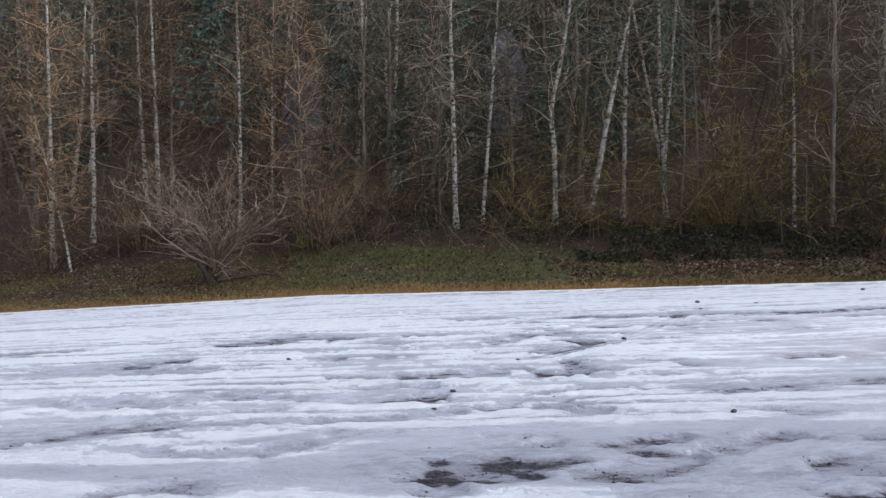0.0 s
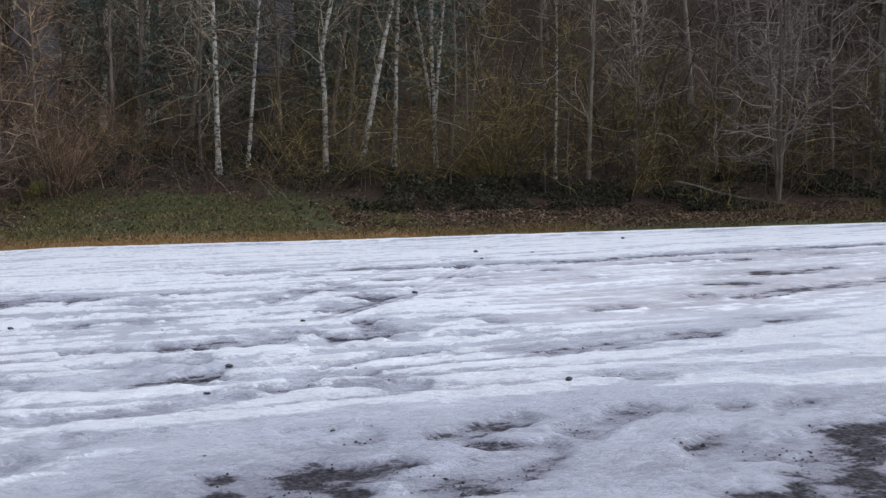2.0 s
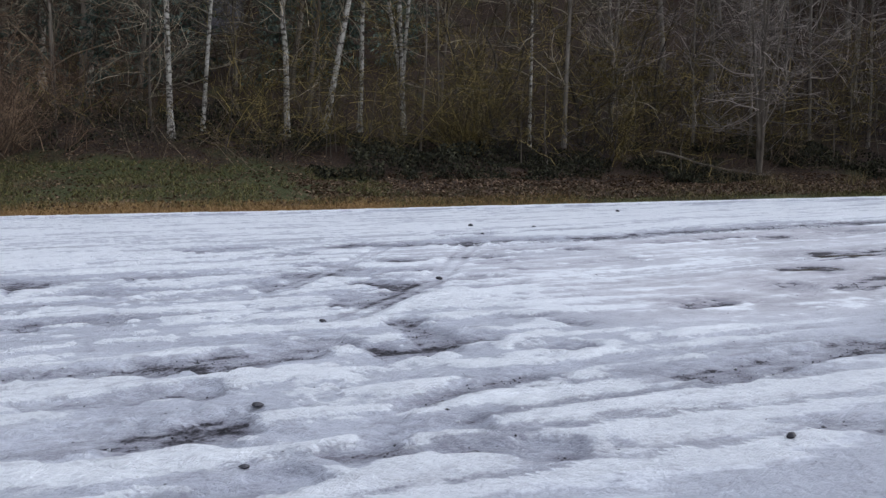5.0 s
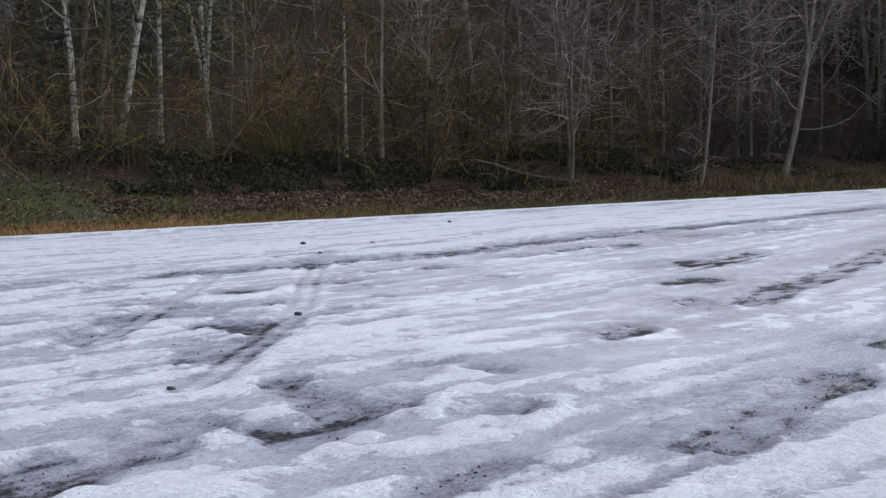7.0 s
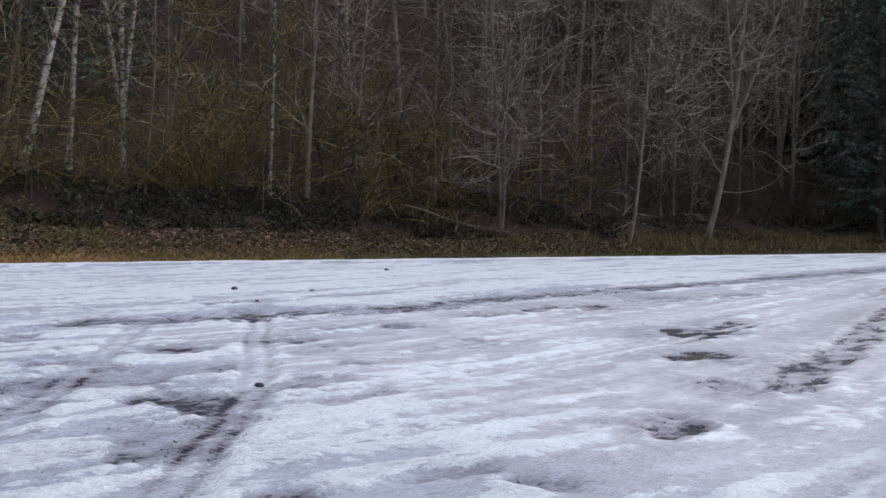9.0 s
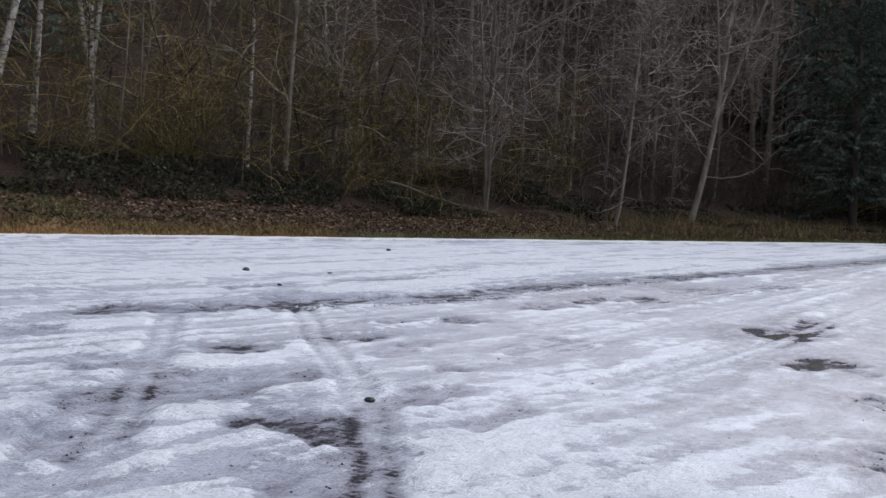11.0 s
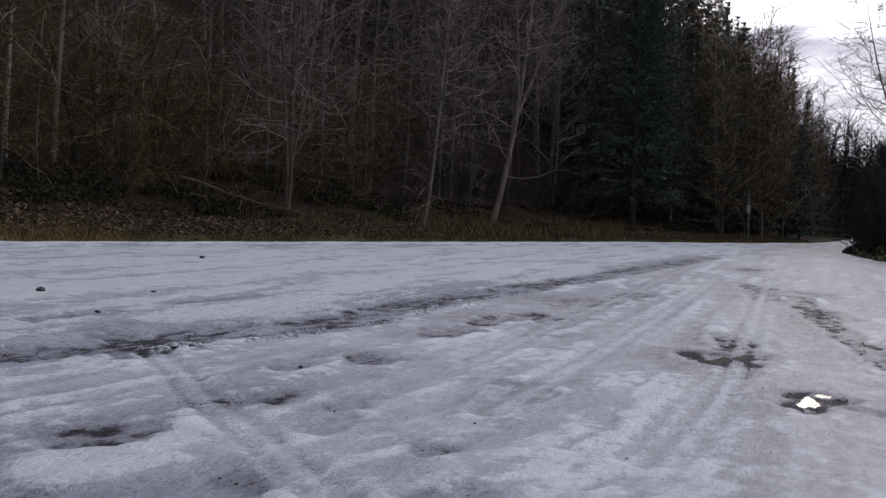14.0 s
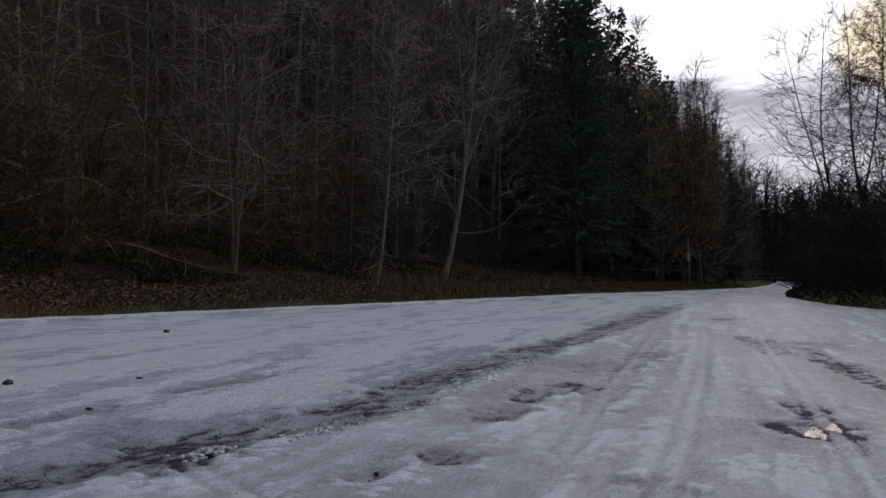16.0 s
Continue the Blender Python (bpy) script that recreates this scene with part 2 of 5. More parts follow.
def snow_material():
    m = Mat("old_snow_and_ice")
    grit, ice = m.attr("grit"), m.attr("ice")
    n1 = m.noise(1.1, 5, 0.55, (0.35, 1, 1))
    n2 = m.noise(7.0, 6, 0.65, (0.5, 1, 1))
    n3 = m.noise(45, 4, 0.7)
    n4 = m.noise(13, 5, 0.7, (0.5, 1, 1))
    n5 = m.noise(3.4, 5, 0.6, (0.6, 1, 1))
    white = m.ramp(n2, (0.3, (0.66, 0.685, 0.74)), (0.7, (0.83, 0.855, 0.905)))
    icy = m.ramp(m.math("ADD", m.math("MULTIPLY", n1, 0.6), m.math("MULTIPLY", n2, 0.4)), (0.3, (0.315, 0.33, 0.395)), (0.5, (0.45, 0.47, 0.55)), (0.72, (0.59, 0.615, 0.695)))
    ragged = m.math("ADD", m.math("MULTIPLY", m.math("SUBTRACT", n4, 0.5), 0.7), m.math("MULTIPLY", m.math("SUBTRACT", n2, 0.5), 0.5))
    rag_less = m.math("SUBTRACT", 1.0, m.math("MULTIPLY", m.attr("glaze"), 0.65))
    ragged = m.math("MULTIPLY", ragged, rag_less)
    n6 = m.noise(24, 6, 0.72, (0.7, 1, 1))
    flecks = m.math("ADD", m.math("MULTIPLY", m.math("SUBTRACT", n6, 0.5), 0.85), m.math("MULTIPLY", m.math("SUBTRACT", n3, 0.5), 0.35))
    melt = m.math("ADD", m.math("SUBTRACT", m.math("MULTIPLY", ice, 0.9), 0.03), m.math("ADD", ragged, m.math("MULTIPLY", flecks, rag_less)))
    crisp = m.ramp(melt, (0.34, 0.0), (0.47, 1.0))
    share = m.math("MULTIPLY", 0.6, m.math("SUBTRACT", 1.0, m.math("MULTIPLY", m.attr("packed"), 0.8)))
    icef = m.mix(share, m.ramp(melt, (0.12, 0.0), (0.95, 1.0)), crisp)
    icy = m.mix(m.math("MULTIPLY", m.attr("packed"), 0.9), icy, m.ramp(m.math("ADD", m.math("MULTIPLY", n1, 0.5), m.math("MULTIPLY", n5, 0.5)), (0.34, (0.285, 0.275, 0.304)), (0.5, (0.385, 0.374, 0.413)), (0.68, (0.52, 0.512, 0.562))))
    col = m.mix(icef, white, icy)
    col = m.mix(m.math("MULTIPLY", m.attr("glaze"), 0.24), col, (0.455, 0.472, 0.55))
    gravel = m.ramp(m.voronoi(38).outputs["Distance"], (0.0, (0.105, 0.1, 0.122)), (0.5, (0.044, 0.042, 0.051)), (0.9, (0.015, 0.0145, 0.017)))
    edge = m.math("ADD", grit, m.math("MULTIPLY", m.math("SUBTRACT", n3, 0.5), 0.5))
    edge = m.math("ADD", edge, m.math("MULTIPLY", m.math("SUBTRACT", n4, 0.5), 1.5))
    g = m.ramp(edge, (0.6, 0.0), (0.82, 1.0))
    dirty = m.ramp(edge, (0.1, 0.0), (0.74, 0.92))
    col = m.mix(dirty, col, m.ramp(n4, (0.3, (0.09, 0.085, 0.108)), (0.7, (0.26, 0.25, 0.305))))
    col = m.mix(g, col, gravel)
    specks = m.ramp(m.noise(16, 3, 0.8), (0.71, 0.0), (0.76, 0.7))
    col = m.mix(specks, col, (0.06, 0.055, 0.05))
    rough = m.mix(icef, 0.62, 0.46)
    rough = m.mix(g, rough, 0.75)
    smooth = m.math("SUBTRACT", 1.0, m.math("MULTIPLY", m.attr("packed"), 0.75))
    crumb = m.math("ADD", m.math("MULTIPLY", n6, 0.6), m.math("MULTIPLY", n3, 0.05))
    hgt = m.math("ADD", m.math("MULTIPLY", m.math("MULTIPLY", m.math("SUBTRACT", 1.0, crisp), share), 0.35), m.math("MULTIPLY", m.math("ADD", crumb, m.math("MULTIPLY", n4, 1.0)), smooth))
    m.b.inputs["Specular IOR Level"].default_value = 0.14
    return m.done(col, rough, hgt, 0.06, 0.85)


GROUND, SNOW = ground_material(), snow_material()
stone_m = Mat("wet_stone")
STONE = stone_m.done(stone_m.ramp(stone_m.noise(9, 5), (0.3, (0.014, 0.0135, 0.016)), (0.8, (0.092, 0.089, 0.105))), 0.6, stone_m.noise(40, 4), 0.01, 0.5)
clump_m = Mat("snow_clump")
CLUMP = clump_m.done(clump_m.ramp(clump_m.noise(14, 4), (0.3, (0.5, 0.515, 0.56)), (0.7, (0.7, 0.72, 0.775))), 0.75, clump_m.noise(70, 5), 0.02, 0.8)
moss_m = Mat("moss")
MOSS = moss_m.done(moss_m.ramp(moss_m.noise(18, 6), (0.3, (0.07, 0.075, 0.014)), (0.75, (0.28, 0.27, 0.07))), 0.95, moss_m.noise(60, 4), 0.03, 0.8)
wood_m = Mat("weathered_wood")
WOOD = wood_m.done(wood_m.ramp(wood_m.noise(6, 5, 0.6, (1, 1, 8)), (0.3, (0.1, 0.09, 0.08)), (0.75, (0.26, 0.24, 0.22))), 0.85, wood_m.noise(30, 4), 0.01, 0.5)
steel_m = Mat("galvanised_steel")
steel_m.b.inputs["Metallic"].default_value = 0.7
STEEL = steel_m.done(steel_m.ramp(steel_m.noise(12, 4), (0.3, (0.28, 0.28, 0.28)), (0.7, (0.42, 0.42, 0.43))), 0.5)
sign_m = Mat("pale_sign_paint")
SIGN = sign_m.done(sign_m.ramp(sign_m.noise(9, 4), (0.35, (0.52, 0.52, 0.52)), (0.6, (0.72, 0.72, 0.71))), 0.5)


# ---- mesh tools ----
def mesh_object(name, verts, faces, material, parent=None, label="", smooth=True):
    me = bpy.data.meshes.new(name)
    me.from_pydata(np.asarray(verts).tolist(), [], faces if isinstance(faces, list) else faces.tolist())
    me.materials.append(material)
    if smooth:
        me.shade_smooth()
    ob = new(name, me)
    if parent:
        ob.parent = parent
    if label:
        ob["label"] = label
    return ob


def part(name, bm, material, parent, label=""):
    me = bpy.data.meshes.new(name)
    bm.to_mesh(me)
    bm.free()
    me.materials.append(material)
    ob = new(name, me)
    ob.parent = parent
    if label:
        ob["label"] = label
    return ob


def tubes(points, radii, sides):
    """Tubes along many lines at once: points (B, N, 3), radii (B, N)."""
    B, N, _ = points.shape
    tan = np.gradient(points, axis=1)
    tan /= np.linalg.norm(tan, axis=2, keepdims=True) + 1e-9
    ref = np.where(np.abs(tan[:, :, 2:3]) > 0.9, np.array([1.0, 0, 0]), np.array([0, 0, 1.0]))
    a = np.cross(tan, ref)
    a /= np.linalg.norm(a, axis=2, keepdims=True) + 1e-9
    b = np.cross(tan, a)
    ang = np.arange(sides) * 2 * np.pi / sides
    ring = a[:, :, None] * np.cos(ang)[:, None] + b[:, :, None] * np.sin(ang)[:, None]
    verts = (points[:, :, None] + ring * radii[:, :, None, None]).reshape(-1, 3)
    base = (np.arange(B)[:, None, None] * N + np.arange(N - 1)[None, :, None]) * sides
    k = np.arange(sides)[None, None]
    k2 = (k + 1) % sides
    faces = np.stack([base + k, base + k2, base + sides + k2, base + sides + k], -1).reshape(-1, 4)
    return verts, faces


def joined(*meshes):
    verts, faces, n = [], [], 0
    for v, f in meshes:
        verts.append(v)
        faces.append(f + n)
        n += len(v)
    return np.concatenate(verts), np.concatenate(faces)


def unit(v):
    return v / (np.linalg.norm(v, axis=-1, keepdims=True) + 1e-9)


def grow(rng, start, way, length, n, bend, rise):
    """Wandering lines from start along way; rise lifts their ends."""
    B = len(start)
    pts = np.zeros((B, n, 3))
    pts[:, 0] = start
    step = length[:, None] / (n - 1)
    d = way.copy()
    for i in range(1, n):
        d = unit(d + rng.normal(0, bend, (B, 3)) + np.array([0, 0, rise]))
        pts[:, i] = pts[:, i - 1] + d * step
    return pts


def sprigs(rng, lines, count, length, radius, n=3, bend=0.2, rise=0.05, low=0.25, spread=1.0):
    """Twigs springing from lines (B, N, 3)."""
    B, N, _ = lines.shape
    which = rng.integers(0, B, count)
    u = rng.uniform(low, 0.99, count) * (N - 1)
    i = np.minimum(u.astype(int), N - 2)
    f = (u - i)[:, None]
    start = lines[which, i] * (1 - f) + lines[which, i + 1] * f
    along = unit(lines[which, i + 1] - lines[which, i])
    way = unit(along + rng.normal(0, spread, (count, 3)) * np.array([1, 1, 0.7]))
    ls = length * rng.uniform(0.45, 1.3, count)
    pts = grow(rng, start, way, ls, n, bend, rise)
    rad = radius * np.linspace(1.0, 0.45, n)[None] * rng.uniform(0.7, 1.3, count)[:, None]
    return pts, rad


def stem_line(rng, height, lean, wander, n=16, start=(0, 0, -0.4), via=()):
    z = np.linspace(0, 1, n)
    w = np.zeros((n, 2))
    for k in range(1, 5):
        w += rng.normal(0, wander / k, 2)[None] * np.sin(z[:, None] * k * np.pi * rng.uniform(0.7, 1.2) + rng.uniform(0, 1))
    w -= w[0]
    p = np.zeros((n, 3))
    p[:, :2] = np.array(start)[:2] + np.array(lean) * (z * height)[:, None] + w
    if via:
        zs, dx, dy = np.array([(0, 0, 0), *via], float).T
        p[:, 0] += np.interp(z * height, zs, dx)
        p[:, 1] += np.interp(z * height, zs, dy)
        p[1:-1, :2] = 0.2 * p[:-2, :2] + 0.6 * p[1:-1, :2] + 0.2 * p[2:, :2]
    p[:, 2] = start[2] + z * (height + 0.4)
    return p


def bare_tree(name, seed, height, dia, lean=(0, 0), wander=0.12, limbs=46, twigs=420, start=0.22, forks=(), bark=None, fine=None, spread=0.2, lift=0.5, label="", category="tree", group="", thick=1.0, sub=0, via=(), tips=3, knees=6):
    """A leafless tree: an Empty with a trunk and a crown of limbs and twigs."""
    rng = np.random.default_rng(seed)
    root = tagged(new(name), label, category, group)
    line = stem_line(rng, height, lean, wander, 24 if via else 16, via=via)
    z = np.linspace(0, 1, len(line))
    rad = dia / 2 * (1 - 0.93 * z) ** 0.85 * (1 + 0.55 * np.exp(-z * height / 0.35))
    stems = [(line, rad)]
    for at, flean in forks:
        i = int(at * (len(line) - 1))
        fl = stem_line(rng, height * (1 - at) * 0.97, flean, wander * 0.7, len(line), start=tuple(line[i] - np.array([0, 0, 0.0])))
        stems.append((fl, rad[i] * 0.8 * (1 - 0.93 * z) ** 0.85))
    tv = joined(*[tubes(l[None], r[None], 9) for l, r in stems])
    mesh_object("trunk", *tv, bark or BARK, root)
    # limbs
    allines = np.stack([l for l, _ in stems])
    allrad = np.stack([r for _, r in stems])
    si = rng.integers(0, len(stems), limbs)
    u = rng.uniform(start, 0.97, limbs)
    u[: limbs // 3] = rng.uniform(0.1, 0.75, limbs // 3)
    ui = u * (allines.shape[1] - 1)
    i = np.minimum(ui.astype(int), allines.shape[1] - 2)
    f = (ui - i)[:, None]
    base = allines[si, i] * (1 - f) + allines[si, i + 1] * f
    az = rng.uniform(0, 2 * np.pi, limbs)
    el = rng.normal(lift, 0.28, limbs) + 0.35 * u
    way = np.stack([np.cos(az) * np.cos(el), np.sin(az) * np.cos(el), np.sin(el)], -1)
    ln = height * spread * (1.08 - u) ** 0.75 * rng.uniform(0.5, 1.25, limbs) + 0.5
    lim = grow(rng, base, way, ln, knees, 0.24, 0.05)
    lr0 = np.minimum(allrad[si, i] * 0.4, 0.008 + ln * 0.0075) * thick
    lr = lr0[:, None] * np.linspace(1, 0.3, knees)[None]
    sets = [tubes(lim, lr, 4 if knees > 4 else 3)]
    tw, tr = sprigs(rng, lim, twigs, height * 0.065 + 0.3, 0.0105 * thick, n=tips, bend=0.3)
    sets.append(tubes(tw, tr, 3))
    if sub:
        sw, sr = sprigs(rng, tw, sub, 0.4, 0.007 * thick, n=2, low=0.1)
        sets.append(tubes(sw, sr, 3))
    mesh_object("crown", *joined(*sets), fine or TWIG, root)
    return root


def bush(name, seed, height, width, stems=50, twigs=420, fine=None, label="", category="bush", group="", radius=0.016, sub=0, foot=0.12, wild=0.13, tips=3, droop=-0.015, base=-0.15):
    """A leafless many-stemmed shrub: stems and twigs."""
    rng = np.random.default_rng(seed)
    root = tagged(new(name), label, category, group)
    az = rng.uniform(0, 2 * np.pi, stems)
    out = rng.uniform(0.02, 1.0, stems) ** 0.75 * np.arctan2(width * 0.62, height * 0.6)
    way = np.stack([np.cos(az) * np.sin(out), np.sin(az) * np.sin(out), np.cos(out)], -1)
    st = np.stack([np.cos(az), np.sin(az), np.zeros(stems)], -1) * (rng.uniform(0, 1, stems) ** 0.5 * foot * width)[:, None]
    st[:, 2] = base
    ln = height * rng.uniform(0.4, 1.05, stems)
    lines = grow(rng, st, way, ln, 7, wild, droop)
    rad = radius * np.linspace(1.2, 0.3, 7)[None] * rng.uniform(0.6, 1.3, stems)[:, None]
    mesh_object("stem", *tubes(lines, rad, 3), fine or TWIG, root)
    tw, tr = sprigs(rng, lines, twigs, height * 0.2, radius * 0.5, n=tips, bend=0.2, spread=0.6, low=0.1)
    sets = [tubes(tw, tr, 3)]
    if sub:
        sw, sr = sprigs(rng, tw, sub, height * 0.1, radius * 0.38, n=2, low=0.1, spread=0.7)
        sets.append(tubes(sw, sr, 3))
    tagged(mesh_object("twig", *joined(*sets), fine or TWIG, root), kind="stuff")
    return root


def conifer(name, seed, height, width, whorls=30, per=8, cards=12, label="", group="", bare=0.06, size=1.0, slim=0.2):
    """A spruce: trunk, and drooping branches hung with needle sprays."""
    rng = np.random.default_rng(seed)
    root = tagged(new(name), label, "conifer", group)
    line = stem_line(rng, height, (0, 0), 0.05)
    rad = height * 0.0095 * (1 - 0.95 * np.linspace(0, 1, len(line)))
    mesh_object("trunk", *tubes(line[None], rad[None], 8), BARK_DARK, root)
    n = whorls * per
    u = bare + (1 - bare) * (np.repeat(np.arange(whorls), per) + rng.uniform(0, 1, n)) / whorls
    u = np.clip(u, bare, 0.985)
    az = rng.uniform(0, 2 * np.pi, n)
    ln = width / 2 * (1.02 - u) ** 0.85 * rng.uniform(0.6, 1.15, n) + 0.06
    el = -0.25 + 0.75 * u + rng.normal(0, 0.1, n)
    way = np.stack([np.cos(az) * np.cos(el), np.sin(az) * np.cos(el), np.sin(el)], -1)
    st = np.stack([np.interp(u * height, line[:, 2], line[:, 0]), np.interp(u * height, line[:, 2], line[:, 1]), u * height], -1)
    lines = grow(rng, st, way, ln, 5, 0.06, 0.03)
    br = 0.022 * np.linspace(1, 0.3, 3)[None] * np.ones((n, 1))
    tagged(mesh_object("branch", *tubes(lines[:, ::2], br, 3), BARK_DARK, root), kind="stuff")
    # needle sprays: slim, bent blades on both sides of each branch
    tot = n * cards
    which = np.repeat(np.arange(n), cards)
    f = rng.uniform(0.02, 1.0, tot) * 4
    i = np.minimum(f.astype(int), 3)
    g = (f - i)[:, None]
    p = lines[which, i] * (1 - g) + lines[which, i + 1] * g
    along = unit(lines[which, i + 1] - lines[which, i])
    side = unit(np.cross(along, [0, 0, 1.0])) * rng.choice([-1, 1], tot)[:, None]
    d = unit(along * rng.uniform(0.3, 1.0, (tot, 1)) + side * rng.uniform(0.2, 1.0, (tot, 1)) + np.array([0, 0, 1.0]) * rng.normal(-0.5, 0.35, (tot, 1)))
    L = ((0.09 + 0.21 * ln[which] ** 0.5) * size)[:, None] * rng.uniform(0.6, 1.3, (tot, 1))
    wv = unit(np.cross(d, rng.normal(0, 1, (tot, 3)))) * L * slim
    mid = p + d * L * 0.5
    tip = p + d * L + np.array([0, 0, -0.12]) * L
    v = np.stack([p, mid + wv, tip, mid - wv], 1).reshape(-1, 3)
    tagged(mesh_object("foliage", v, np.arange(tot * 4).reshape(-1, 4), NEEDLE, root, smooth=False), kind="stuff")
    return root


# ---- the lie of the land ----
EDGE = [(-120, 72), (-40, 45.5), (-16, 36.8), (-6, 33.2), (0.5, 30.9), (4.5, 29.4), (12, 27.5), (20, 25.5), (30, 23.1), (36, 21.8), (46, 18.3), (56, 15.8), (64, 15.0), (84, 14.6), (140, 16), (900, 60)]
BANK = [(900, -30), (140, 8), (84, 10.2), (62, 12.2), (50, 13.7), (43, 13.6), (36, 12.1), (31.5, 9.8), (28, 2), (26, -14), (32, -60)]
TABLE = np.random.default_rng(7).uniform(-1, 1, (256, 256))


def lattice(x, y, k=0):
    """Smooth value noise between -1 and 1."""
    xi, yi = np.floor(x).astype(int), np.floor(y).astype(int)
    fx, fy = x - xi, y - yi
    fx, fy = fx * fx * (3 - 2 * fx), fy * fy * (3 - 2 * fy)
    g = lambda a, b: TABLE[(a + 37 * k) % 256, (b + 91 * k) % 256]
    return (g(xi, yi) * (1 - fx) + g(xi + 1, yi) * fx) * (1 - fy) + (g(xi, yi + 1) * (1 - fx) + g(xi + 1, yi + 1) * fx) * fy


def beyond(x, y, line):
    """Signed distance past a line: positive on its left."""
    x, y = np.asarray(x, float), np.asarray(y, float)
    best = np.full(np.broadcast(x, y).shape, 1e9)
    sign = np.ones_like(best)
    for (ax, ay), (bx, by) in zip(line[:-1], line[1:]):
        dx, dy = bx - ax, by - ay
        u = np.clip(((x - ax) * dx + (y - ay) * dy) / (dx * dx + dy * dy), 0, 1)
        d = np.hypot(x - ax - u * dx, y - ay - u * dy)
        s = np.where((y - ay) * dx - (x - ax) * dy > 0, 1.0, -1.0)
        near = d < best
        best, sign = np.where(near, d, best), np.where(near, s, sign)
    return best * sign


def plane(x, y):
    """The gently tilted yard, dipping a little towards its far corner."""
    dip = 0.031 * np.clip(-3 - x, 0, 40) * np.clip((y - 12) / 14, 0, 1)
    return 0.0654 * np.where(x < 90, x, 90 + (x - 90) * 0.3) + 0.0543 * np.clip(y, -60, 60) - dip


def ground_z(x, y):
    x, y = np.asarray(x, float), np.asarray(y, float)
    d = beyond(x, y, EDGE)
    D = [0, 0.6, 6, 10, 14, 30, 60, 110, 200, 400]
    a = np.interp(d, D, [0, 0.12, 0.85, 2.15, 3.5, 12, 40, 86, 125, 140])
    b = np.interp(d, D, [0, 0.1, 0.55, 1.6, 3.0, 12, 43, 92, 130, 145])
    a = a + np.interp(d, [0, 1, 6, 9, 14, 30], [0, 0.05, 0.4, 0.65, 0.8, 0]) * np.clip(1 - x / 14, 0, 1)
    w = np.clip((x - 8) / 16, 0, 1)
    rise = (a * (1 - w) + b * w) * np.interp(x, [120, 220], [1, 0.25])
    bank = np.interp(beyond(x, y, BANK), [0, 0.4, 2, 6, 30], [0, 0.12, 0.45, 0.9, 1.6])
    rough = np.clip(np.maximum(d, beyond(x, y, BANK)) / 4, 0, 1)
    return plane(x, y) + rise + bank + rough * (0.10 * lattice(x / 1.7, y / 1.7, 3) + 0.3 * lattice(x / 7, y / 7, 4) * np.clip(d / 12, 0, 1))


def z_at(x, y):
    return float(ground_z(np.array([x]), np.array([y]))[0])


def spaced(*runs):
    """Grid lines: runs of (from, to, step)."""
    return np.unique(np.concatenate([np.arange(a, b, s) for a, b, s in runs]).round(4))


def sheet(xx, yy, zz):
    n, m = xx.shape
    v = np.stack([xx, yy, zz], -1).reshape(-1, 3)
    i = (np.arange(n - 1)[:, None] * m + np.arange(m - 1)[None]).ravel()
    return v, np.stack([i, i + m, i + m + 1, i + 1], -1)


def paint(ob, name, values):
    at = ob.data.attributes.new(name, "FLOAT", "POINT")
    at.data.foreach_set("value", np.asarray(values, np.float32).ravel())


gx = spaced((-900, -120, 60), (-120, -40, 2.5), (-40, 70, 0.6), (70, 160, 2), (160, 901, 60))
gy = spaced((-900, -60, 60), (-60, 4, 2.5), (4, 24, 0.8), (24, 46, 0.4), (46, 120, 1.5), (120, 300, 12), (300, 901, 60))
xx, yy = np.meshgrid(gx, gy, indexing="ij")
zz = ground_z(xx, yy)
dd, bb = beyond(xx, yy, EDGE), beyond(xx, yy, BANK)
outd = np.maximum(dd, bb)
zz = zz - np.clip(-outd / 0.5, 0, 1) * 0.3
ground = mesh_object("ground", *sheet(xx, yy, zz), GROUND)
tagged(ground, "brown leaf-littered forest slope with a grassy verge", "ground", kind="structure")
verge = np.interp(dd, [0, 1.5, 6.5, 10], [0.75, 0.95, 0.8, 0.0]) * np.interp(xx, [-11, -5, 7, 11], [0.15, 1.0, 1.05, 0.2])
edge_green = np.interp(dd, [0, 1.3, 2.3], [0.8, 0.75, 0]) * np.interp(xx, [6, 12], [0, 1])
paint(ground, "grass", np.maximum(np.maximum(verge, edge_green), np.interp(bb, [0, 1, 3], [0.25, 0.2, 0])))
paint(ground, "straw", np.interp(dd, [-0.5, 0.7, 1.5, 2.4], [0.95, 0.95, 0.6, 0.0]) * np.interp(xx, [-60, -8, 7, 14], [0.8, 1.0, 1.0, 0.35]))

# ---- snow and ice on the yard ----
# each rut: its line, half width, depth, how bare it is
# across the yard
FAR_RUTS = [
    ([(3.05, 17.75), (3.43, 17.93), (3.74, 17.44), (4.42, 17.41), (4.85, 17.11)], 0.16, 0.72),
    ([(4.92, 17.11), (5.22, 17.13), (5.82, 17.12), (6.74, 16.89), (7.80, 16.81), (8.92, 17.00), (10.80, 17.04), (13.28, 16.98), (16.05, 16.80), (20.85, 16.89), (29.17, 16.82)], 0.28, 0.78),
    ([(3.02, 15.28), (3.38, 15.21)], 0.13, 0.88),
    ([(4.14, 15.23), (4.42, 15.14)], 0.14, 0.88),
    ([(4.49, 14.67), (4.59, 14.64)], 0.07, 0.6),
    ([(9.16, 15.65), (9.78, 15.39)], 0.20, 0.78),
    ([(11.17, 15.70), (13.60, 15.16)], 0.20, 0.6),
]
